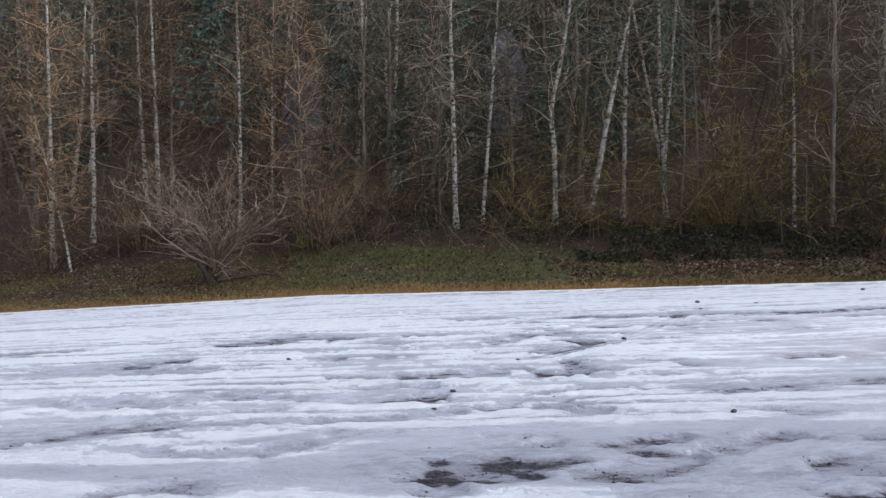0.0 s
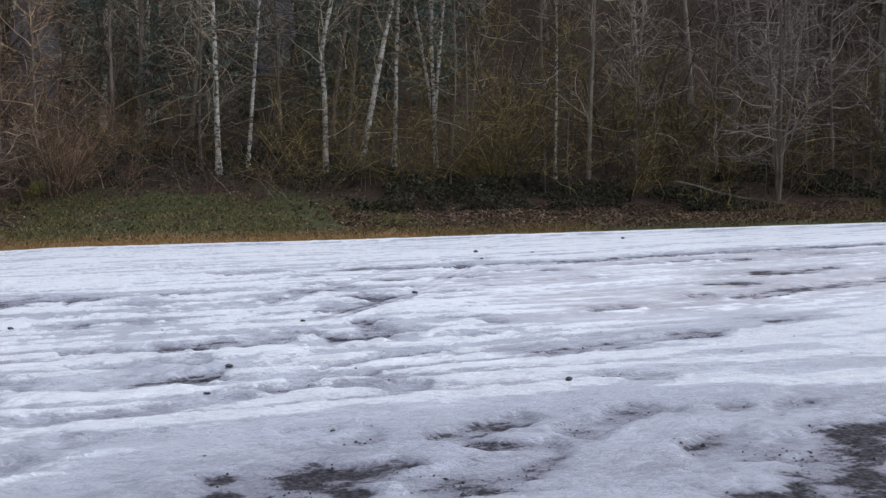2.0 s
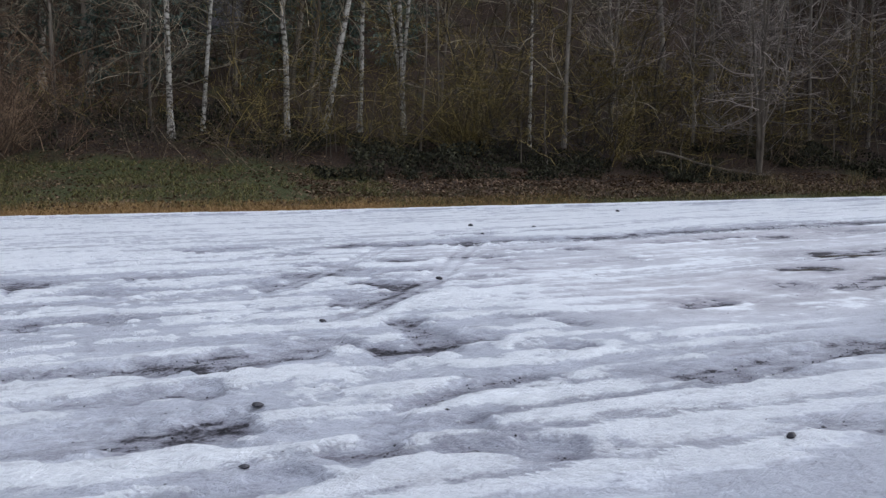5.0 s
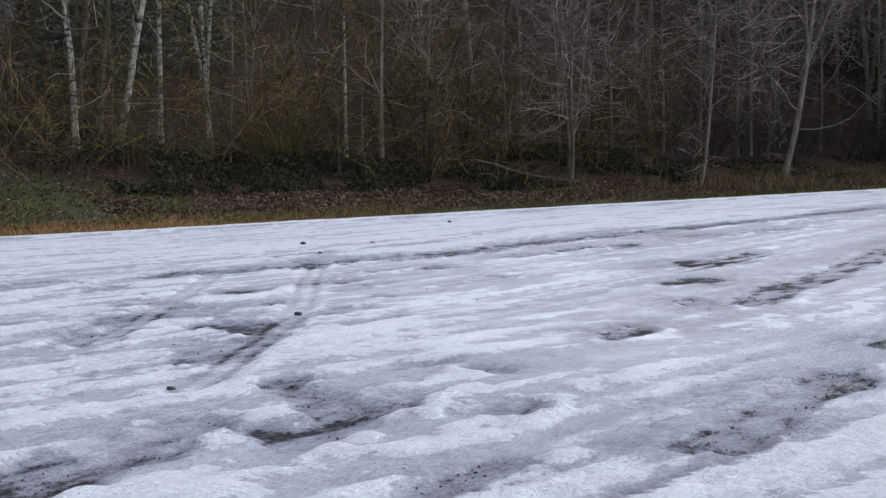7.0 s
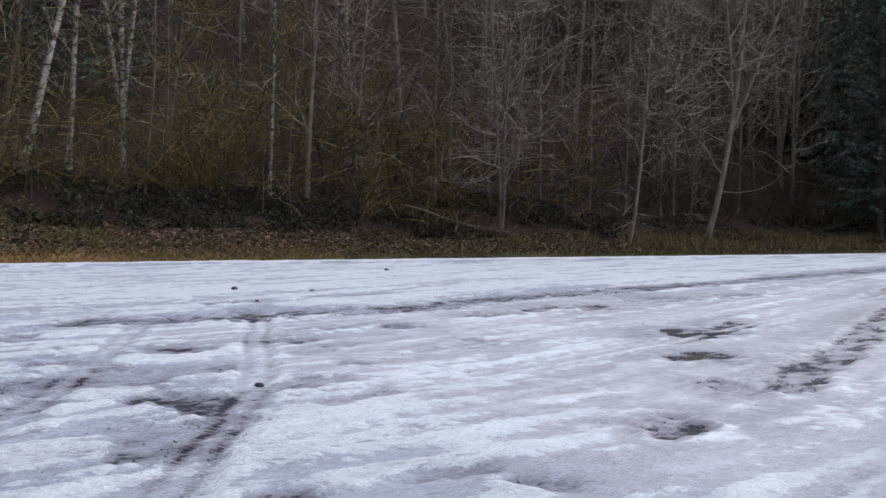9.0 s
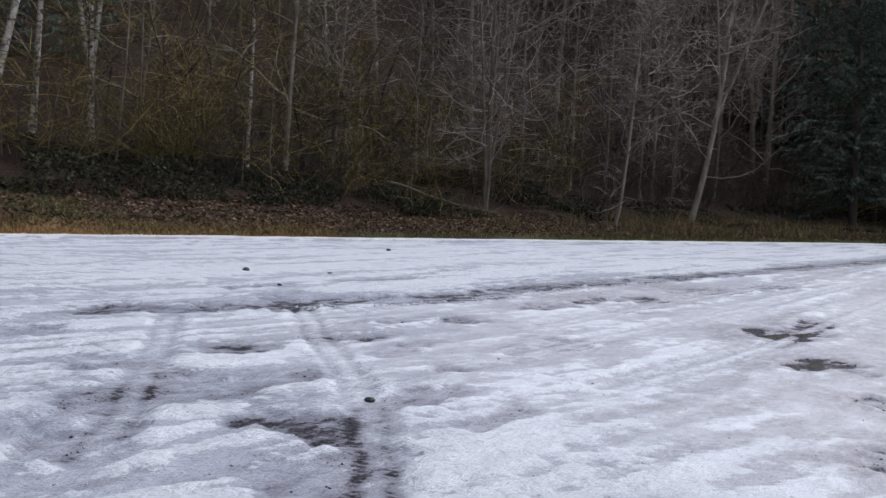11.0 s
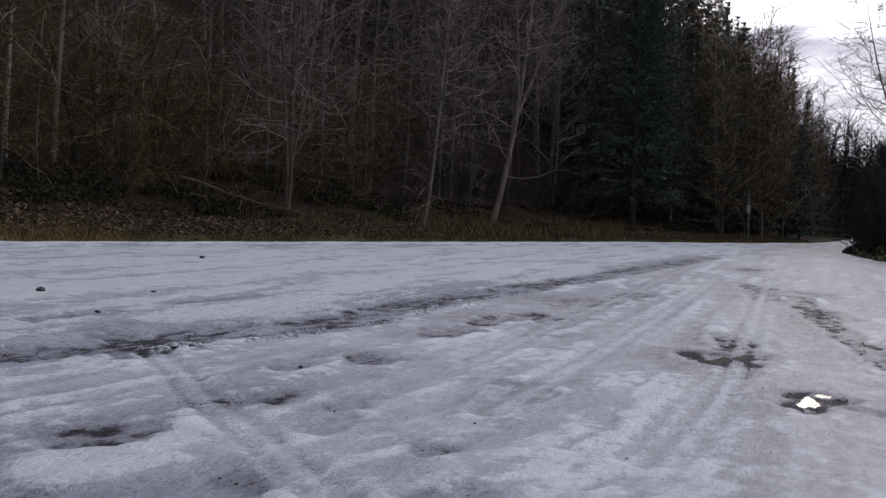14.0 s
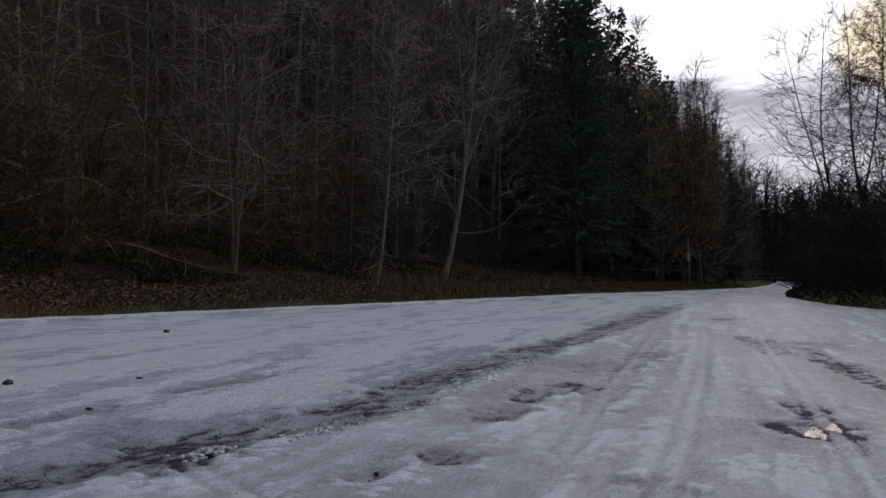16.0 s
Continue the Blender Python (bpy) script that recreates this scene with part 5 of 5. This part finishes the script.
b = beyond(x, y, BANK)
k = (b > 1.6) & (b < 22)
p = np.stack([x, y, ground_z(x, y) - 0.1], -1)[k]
tagged(mesh_object("bank_poles", *thin_wood(r, p, 1.2, 5.4, 0.045, 34, 1.15, 0.3), TWIG_BACKLIT), "thin saplings crowding the bank, coloured dark as if backlit", "saplings", kind="stuff")

x, y = r.uniform(58, 104, 210), r.uniform(31, 56, 210)
p = np.stack([x, y, ground_z(x, y) - 0.2], -1)
tagged(mesh_object("ridge_wood", *thin_wood(r, p, 13, 21, 0.14, 70, 2.4, 0.08), TWIG_SHADED), "brown bare woodland high on the slope", "woodland", kind="stuff")
# warm twigs and pale bark stand for sunlight on this crown
stand(bare_tree("tall_birch", 571, 22.5, 0.26, (0.01, 0), 0.2, 60, 620, 0.55, bark=BARK_PALE, fine=TWIG_WARM, spread=0.13, thick=1.3, tips=2, knees=4, label="tall bare birch over the spruces, its crown coloured warm as if sunlit"), 75.5, 25.4)

# two grey slabs added to fill pale grey-violet patches between the trunks
slab_m = Mat("slab_grey")
SLAB_GREY = slab_m.done(slab_m.ramp(slab_m.noise(0.8, 6, 0.6), (0.3, (0.075, 0.069, 0.076)), (0.7, (0.165, 0.154, 0.166))), 0.9, slab_m.noise(3, 6, 0.65), 0.2, 0.7)
gu, gv = np.meshgrid(np.linspace(-1, 1, 24), np.linspace(0, 1, 24), indexing="ij")
for x0, y0, half, tall in [(-7.4, 55.0, 1.7, 9.5), (6.4, 56.0, 1.9, 9.0)]:
    rx = gu * half * (1 - 0.25 * gv) + 0.3 * lattice(gv * 4 + x0, gu * 3, 61)
    ry = 2.5 * gv + 1.2 * gu ** 2 + 0.5 * lattice(gu * 3, gv * 4 + x0, 62)
    rz = -0.8 + tall * gv * (1 - 0.2 * gu ** 2) + 0.3 * lattice(gu * 4 + x0, gv * 5, 63)
    panel = mesh_object("rock_face", *sheet(rx, ry, rz), SLAB_GREY)
    panel.location = (x0, y0, z_at(x0, y0))
    panel.modifiers.new("thickness", "SOLIDIFY").thickness = 1.5
    tagged(panel, "smooth grey slab added behind the birches", "rock", "rock faces")

fine_spruce = conifer("hillside_spruce", 351, 19, 6.2, 36, 8, 24, "dark spruce rising over the lane", "hillside spruces", size=0.85, slim=0.13)
stand(fine_spruce, 68.5, 27.5)
first = conifer("hillside_spruce", 350, 19, 6.4, 27, 8, 11, "dark spruce among the bare hillside trees", "hillside spruces", size=1.15)
stand(first, 57, 27)
HILL_SPRUCES = [(-12, 72, 1.0), (-4, 66, 0.9), (-30, 75, 1.1), (4, 70, 1.0), (12, 62, 0.8), (7, 60, 0.9), (17, 66, 1), (24, 62, 0.95), (30, 66, 0.8), (76, 37, 1.25), (80, 36, 1.25), (84, 34, 1.2), (90, 36, 1.3), (95, 33, 1.2), (88, 40, 1.2), (74, 33, 1.2), (79, 32, 1.1), (68.5, 38, 1.2), (75, 42, 1.25), (62, 34.5, 1.1), (71, 40, 1.3), (0, 88, 1.1), (20, 84, 1.1), (-20, 92, 1.1), (-45, 70, 1), (60, 45, 1.0), (66, 51, 1.0), (72, 44, 1.1), (80, 52, 1.1), (64, 38, 1.0), (86, 42, 1.1)]
LANE_SPRUCES = [(65, 27, 0.95), (70, 30, 0.95), (76, 26, 0.85), (72, 22.5, 0.87), (82, 27, 1.14), (80, 22, 0.75), (88, 24, 0.9), (72, 23.8, 0.94), (78, 23.9, 0.94), (66, 23.5, 0.91), (59, 21.6, 0.79), (62.5, 21, 0.76), (67, 21.4, 0.8), (71, 20.6, 0.74), (75, 20.3, 0.76), (78.5, 20.8, 0.8), (82, 19.5, 0.78), (85, 18.5, 0.7), (88, 18.8, 0.72)]
VALLEY_SPRUCES = [(95, 26, 1.05), (91, 20.5, 0.75), (100, 22, 0.85), (104, 28, 1.1), (112, 24, 0.9), (100, 18, 0.56), (106, 12, 0.62), (112, 2, 0.62), (118, 20, 0.7), (108, -8, 0.6), (120, -14, 0.7), (116, 15, 0.66), (121, 9, 0.72), (113, 7.5, 0.6), (119, 3, 0.7), (116, -3, 0.62), (124, 12.5, 0.7), (92, 17.7, 0.62), (96, 17.4, 0.55)]
for x, y, q in HILL_SPRUCES + LANE_SPRUCES + VALLEY_SPRUCES:
    ob = copy_thing(fine_spruce if x > 56 and y < 24 else first, pose(x, y, z_at(x, y) - 0.2, 0, 0, (x * 37) % 360))
    ob.scale = (q, q, q * 1.05)

back_spruce = conifer("slope_spruce", 360, 17, 7.0, 20, 7, 13, "dark spruce standing deep in the wood", "spruces deep in the wood", bare=0.02, size=1.45)
stand(back_spruce, -38, 80)
r = np.random.default_rng(71)
places = []
while len(places) < 58:
    x, d = r.uniform(-52, 66), r.uniform(29, 62)
    y = float(np.interp(x, ex, ey)) + d
    if 18 < x < 52 and d < 52 and r.uniform() < 0.85:
        continue
    if min((math.hypot(x - a, y - b) for a, b in places), default=99) > 4.2:
        places.append((x, y))
        ob = copy_thing(back_spruce, pose(x, y, z_at(x, y) - 0.3, 0, 0, r.uniform(0, 360)))
        q = r.uniform(0.7, 1.15)
        ob.scale = (q, q, q)
DEEP_SPRUCES = [(-3.2, 49.5, 0.5), (1.6, 48.5, 0.5), (4.2, 49.5, 0.55), (10.0, 48, 0.5), (12.2, 49.5, 0.55), (7.2, 47.5, 0.42), (14.6, 48.5, 0.5), (-0.6, 46.8, 0.4)]
BACK_SPRUCES = [(-1.5, 55, 0.75), (2.5, 57.5, 0.8), (10.5, 54, 0.75), (13.5, 56.5, 0.8), (-11.5, 60, 0.8), (16.5, 52.5, 0.65), (-4, 59, 0.8), (0.5, 53.5, 0.55), (8.8, 51, 0.5), (66, 22, 0.8), (71, 26, 0.9), (78, 28, 0.95), (84, 24, 0.8), (93, 22, 0.7), (99, 27, 0.85), (108, 22, 0.7), (116, 30, 0.9), (88, 18.5, 0.45), (75, 19, 0.5), (97, 17.5, 0.4), (104, 5, 0.5), (112, -4, 0.6), (98, -2, 0.45), (62.5, 34, 1.2), (66, 31, 1.2), (70, 34.5, 1.2), (70.5, 26, 1.2), (76, 28, 1.25), (82, 29.5, 1.2), (63, 27.5, 1.1), (57, 30.5, 1.05)]
for x, y, q in DEEP_SPRUCES + BACK_SPRUCES:
    ob = copy_thing(back_spruce, pose(x, y, z_at(x, y) - 0.3, 0, 0, (x * 51) % 360))
    ob.scale = (q * 0.9, q * 0.9, q * 1.1)
for k, (x, y) in enumerate([(56, 21.5), (60, 23), (64, 22), (68, 24), (72, 20.5), (76, 24.5), (66, 27), (58, 26), (80, 20), (85, 22.5), (62, 20), (90, 25), (54, 24)]):
    ob = copy_thing(kinds[k % 9], pose(x, y, z_at(x, y) - 0.1, 0, 0, 40 * k))
    q = 0.8 + 0.05 * (k % 4) - 0.1 * (x > 78)
    ob.scale = (q, q, q)

brown = [bare_tree("lane_tree", 560 + k, 13 + 2 * k, 0.18, (0, 0), 0.25, 76, 480, 0.08, fine=TWIG_RED if k % 2 else TWIG, spread=0.19, thick=1.5, tips=2, knees=4, label="brown bare tree below the spruces beside the lane", group="brown trees beside the lane") for k in range(3)]
r = np.random.default_rng(77)
for k in range(60):
    x = 53 + 37 * ((k % 30) + r.uniform(0, 0.9)) / 30
    y = float(np.interp(x, ex, ey)) + (r.uniform(2.2, 6.5) if k < 30 else r.uniform(6, 14))
    m = pose(x, y, z_at(x, y) - 0.1, r.normal(0, 2), r.normal(0, 2), r.uniform(0, 360))
    ob = copy_thing(brown[k % 3], m)
    q = r.uniform(0.7, 1.0) * (1.0 if x < 74 else 0.85)
    ob.scale = (q, q, q)
for k, ob in enumerate(brown):
    stand(ob, 54 + 9 * k, float(np.interp(54 + 9 * k, ex, ey)) + 4.5)

# ---- the bank beside the yard: brush and birches coloured dark, as silhouettes against the sky ----
BANK_BIRCHES = [(54.0, 10.6, (-0.02, 0.015), 0.19, 16, 1, [(0.14, (0.02, 0.2))]), (53.0, 9.2, (0.0, 0.03), 0.2, 17, 2, [(0.3, (0.0, -0.12))]), (55.5, 7.6, (0.0, -0.01), 0.2, 17, 3, []), (54.5, 6.2, (0.0, -0.03), 0.2, 17, 4, [(0.25, (0.0, 0.13))]), (52.0, 4.4, (0, 0.03), 0.2, 17, 5, []), (58, 2.2, (0, 0.0), 0.2, 17, 8, [])]
for x, y, lean, dia, h, seed, forks in BANK_BIRCHES:
    # bark and twigs take dark colours here to stand as silhouettes
    stand(bare_tree("bank_birch", 600 + seed, h, dia, lean, 0.3, 62, 900, 0.22, forks=forks, bark=BARK_DARK, fine=TWIG_BLACK, spread=0.34, lift=0.35, sub=1100, thick=1.15, label="bare birch coloured dark as a silhouette against the evening sky", group="birches on the bank"), x, y)
kinds = [bush("bank_bush", 640 + k, 5.2, 4.4, 34, 380, TWIG_BACKLIT, "tangled brush on the bank, coloured dark as if backlit", group="brush on the bank", sub=380, foot=0.45, wild=0.26, tips=2, radius=0.037) for k in range(2)]
r = np.random.default_rng(33)
n = 0
while n < 46:
    x, y = r.uniform(30, 84), r.uniform(-10, 13.4)
    b = float(beyond(np.array([x]), np.array([y]), BANK)[0])
    if 1.0 < b < 18:
        s = r.uniform(0.6, 1.25) * np.interp(b, [1, 5], [0.55, 1.4])
        ob = copy_thing(kinds[n % 2], pose(x, y, z_at(x, y) - 0.05, 0, 0, r.uniform(0, 360)))
        ob.scale = (s, s, s)
        n += 1
for k, (x, y, q) in enumerate([(57, 10.2, 0.7), (61, 10.6, 0.85), (66, 9.6, 1.0), (72, 8.6, 1.1), (49.5, 11.6, 0.45), (46, 11.4, 0.5), (43, 9.4, 0.6), (78, 7, 1.2), (85, 5, 1.3), (64, 6.5, 1.2), (58, 8.2, 1.1), (52, 11.8, 0.7), (45.5, 12.3, 0.5), (40.5, 11.4, 0.5), (37, 9.6, 0.55), (34, 7.2, 0.6), (49, 9.6, 1.0), (43, 7.5, 1.1)]):
    ob = copy_thing(kinds[k % 2], pose(x, y, z_at(x, y) - 0.05, 0, 0, 77 * k))
    ob.scale = (q, q, q)
stand(kinds[0], 47, 9)
stand(kinds[1], 57, 9)

# ---- sign post, barrier ----
post = tagged(new("sign_post"), "thin grey metal post with a small pale plate beside the road", "sign post")
post.location = (51.8, 18.9, z_at(51.8, 18.9))
bm = bmesh.new()
bmesh.ops.create_cone(bm, cap_ends=True, segments=12, radius1=0.04, radius2=0.04, depth=2.9, matrix=Matrix.Translation((0, 0, 1.4)))
pole = part("pole", bm, STEEL, post)
bm = bmesh.new()
bmesh.ops.create_cone(bm, cap_ends=True, segments=12, radius1=0.048, radius2=0.03, depth=0.05, matrix=Matrix.Translation((0, 0, 2.87)))
part("cap", bm, STEEL, pole)


def slab(size, at, bevel=0.01):
    bm = bmesh.new()
    bmesh.ops.create_cube(bm, size=1.0, matrix=Matrix.Translation(at) @ Matrix.Diagonal((*size, 1)))
    bmesh.ops.bevel(bm, geom=bm.edges[:], offset=bevel, segments=1, affect="EDGES")
    return bm


part("sign_plate", slab((0.03, 0.2, 0.46), (-0.06, 0.0, 1.75), 0.006), SIGN, post, "small pale upright plate")
part("bracket", slab((0.06, 0.12, 0.04), (-0.02, 0.0, 2.06), 0.005), STEEL, post)

rail = tagged(new("wooden_barrier"), "low weathered wooden rail barrier across the lane", "barrier")
rail.location = (77, 13.9, z_at(77, 13.9))
for k in range(4):
    part("post", slab((0.16, 0.16, 1.1), (0, -3.0 + 2.0 * k, 0.5), 0.015), WOOD, rail)
for z in (0.55, 0.95):
    part("rail", slab((0.1, 7.2, 0.16), (-0.13, 0, z), 0.02), WOOD, rail)

# mossy stump and a fallen branch
r = np.random.default_rng(8)
st = mesh_object("mossy_stump", *lumps(r, np.zeros((1, 3)), np.array([0.4]), 0.8, True, 0.25), MOSS)
st.location = (-4.9, 41.0, z_at(-4.9, 41.0) + 0.22)
st.rotation_euler = (0.2, -0.5, 0.3)
st.scale = (1.5, 0.8, 0.9)
tagged(st, "rounded stump overgrown with yellow-green moss", "stump")
r = np.random.default_rng(9)
line = grow(r, np.array([[0, 0, 0.9]]), np.array([[0.75, -0.6, 0.02]]), np.array([4.6]), 9, 0.1, -0.035)
tw, tr = sprigs(r, line, 40, 0.6, 0.012)
br = mesh_object("fallen_branch", *joined(tubes(line, np.linspace(0.05, 0.015, 9)[None], 6), tubes(tw, tr, 3)), BARK)
br.location = (20.6, 33.0, z_at(20.6, 33.0))
tagged(br, "long grey fallen branch caught in the brambles", "branch")

r = np.random.default_rng(10)
line = grow(r, np.array([[0, 0, 0.1]]), np.array([[0.9, -0.1, 0.2]]), np.array([3.0]), 8, 0.1, 0.01)
tw, tr = sprigs(r, line, 16, 0.5, 0.012)
br = mesh_object("fallen_branch", *joined(tubes(line, np.linspace(0.07, 0.03, 8)[None], 6), tubes(tw, tr, 3)), BARK_DARK)
br.location = (-8.1, 37.6, z_at(-8.1, 37.6))
tagged(br, "dark broken branch lying beside the pale bush", "branch")

# ---- brambles, grass, leaves ----
def blades(rng, p, length, width, lean=0.5):
    n = len(p)
    az = rng.uniform(0, 6.283, n)
    w = np.stack([np.cos(az), np.sin(az), np.zeros(n)], -1) * (width * rng.uniform(0.6, 1.4, n))[:, None]
    tip = p + np.stack([rng.normal(0, lean, n), rng.normal(0, lean, n), np.ones(n)], -1) * (length * rng.uniform(0.4, 1.4, n))[:, None]
    v = np.stack([p - w, p + w, tip], 1).reshape(-1, 3)
    return v, np.arange(3 * n).reshape(-1, 3)


def scatter(rng, n, x0, x1, d0, d1, power=1.0):
    x = rng.uniform(x0, x1, n)
    y = np.interp(x, ex, ey) + d0 + (d1 - d0) * rng.uniform(0, 1, n) ** power
    return np.stack([x, y, ground_z(x, y)], -1)


r = np.random.default_rng(41)
p = scatter(r, 36000, -26, 9, 1.1, 7.5, 1.0)
p = p[lattice(p[:, 0] / 1.9, p[:, 1] / 1.3, 51) + 0.4 * lattice(p[:, 0] / 0.5, p[:, 1] / 0.5, 55) > 0.05]
tagged(mesh_object("verge_grass", *blades(r, p, 0.16, 0.011, 0.8), GRASS, smooth=False), "short winter grass on the verge", "grass", kind="stuff")
p = scatter(r, 26000, -26, 9, 1.0, 8.0, 1.0)
p = p[lattice(p[:, 0] / 3.1, p[:, 1] / 1.6, 91) + 0.5 * lattice(p[:, 0] / 0.7, p[:, 1] / 0.6, 92) > np.interp(p[:, 0], [-8, 1], [-0.25, 0.45])]
tagged(mesh_object("withered_grass", *blades(r, p, 0.15, 0.011, 0.9), BROWN_GRASS, smooth=False), "withered brown grass lying over the verge", "grass", kind="stuff")
p = scatter(r, 14000, 7, 58, 0.03, 1.8, 1.0)
p = p[lattice(p[:, 0] / 1.5, p[:, 1] / 0.9, 60) > -0.3]
tagged(mesh_object("edge_grass", *blades(r, p, 0.12, 0.011, 0.8), GRASS, smooth=False), "thin winter grass along the snow's edge", "grass", kind="stuff")
p = scatter(r, 11000, 8, 60, 0.8, 3.8, 1.2)
tagged(mesh_object("thin_grass", *blades(r, p, 0.15, 0.01, 0.7), BROWN_GRASS, smooth=False), "thin reddish dead grass between snow and leaves", "grass", kind="stuff")
p = scatter(r, 30000, -34, 14, 0.0, 1.9, 1.2)
tagged(mesh_object("dead_grass", *blades(r, p, 0.13, 0.008, 0.8), STRAW, smooth=False), "straw-coloured dead grass along the snow's edge", "grass", kind="stuff")
p = scatter(r, 9000, 22, 46, 1.5, 6.5, 1.0)
p = p[lattice(p[:, 0] / 2.2, p[:, 1] / 1.5, 52) > -0.05]
tagged(mesh_object("tall_dead_grass", *blades(r, p, 0.45, 0.012, 0.4), BROWN_GRASS, smooth=False), "tall brown dead grass below the trees", "grass", kind="stuff")


def leaves(rng, p, size, up=0.3):
    n = len(p)
    nrm = unit(rng.normal(0, 1, (n, 3)) * np.array([1, 1, 0.6]) + np.array([0, 0, up]))
    a = unit(np.cross(nrm, rng.normal(0, 1, (n, 3))))
    b = np.cross(nrm, a)
    s = (size * rng.uniform(0.5, 1.4, n))[:, None]
    v = np.stack([p - a * s, p + b * s * 0.55 + nrm * s * 0.15, p + a * s, p - b * s * 0.55 + nrm * s * 0.1], 1).reshape(-1, 3)
    return v, np.arange(4 * n).reshape(-1, 4)


p = np.concatenate([scatter(r, 27000, 6, 44, 1.3, 7.0), scatter(r, 14000, -36, 8, 6.5, 16), scatter(r, 4000, -8, 8, 1, 7), scatter(r, 16000, -34, -5, 0.6, 8)])
p[:, 2] += 0.02
tagged(mesh_object("fallen_leaves", *leaves(r, p, 0.066, 2.0), LEAF, smooth=False), "brown fallen leaves scattered over the verge", "leaves", kind="stuff")
p = np.concatenate([scatter(r, 30000, 7, 30, 6.1, 12, 1.3), scatter(r, 9000, -8, 8, 8.6, 14), scatter(r, 14000, 30, 62, 4.2, 10, 1.2)])
p = p[lattice(p[:, 0] / 2.1, p[:, 1] / 1.7, 56) + 0.5 * lattice(p[:, 0] / 0.8, p[:, 1] / 0.8, 59) > -0.28]
hump = np.clip(0.22 + 0.6 * lattice(p[:, 0] / 1.1, p[:, 1] / 1.3, 53) + 0.5 * lattice(p[:, 0] / 3.7, p[:, 1] / 3, 54), 0.03, 1.1)
p[:, 2] += r.uniform(0, 1, len(p)) ** 0.7 * hump * np.interp(p[:, 0], [28, 34], [1, 0.5])
tagged(mesh_object("bramble_thicket", *leaves(r, p, 0.07, 0.4), IVY, smooth=False), "dark green bramble and ivy thicket at the forest edge", "undergrowth", kind="stuff")
# dark leaves added over the bank's foot, where bare ground came out too bright
x, y = r.uniform(27, 80, 30000), r.uniform(-8, 13.8, 30000)
b = beyond(x, y, BANK)
k = (b > 0.15) & (b < 3.2)
p = np.stack([x, y, ground_z(x, y) + r.uniform(0, 0.35, 30000) * np.clip(b, 0.2, 1)], -1)[k]
tagged(mesh_object("bank_brambles", *leaves(r, p, 0.1, 0.4), IVY, smooth=False), "low dark leaves added to darken the foot of the bank", "undergrowth", kind="stuff")
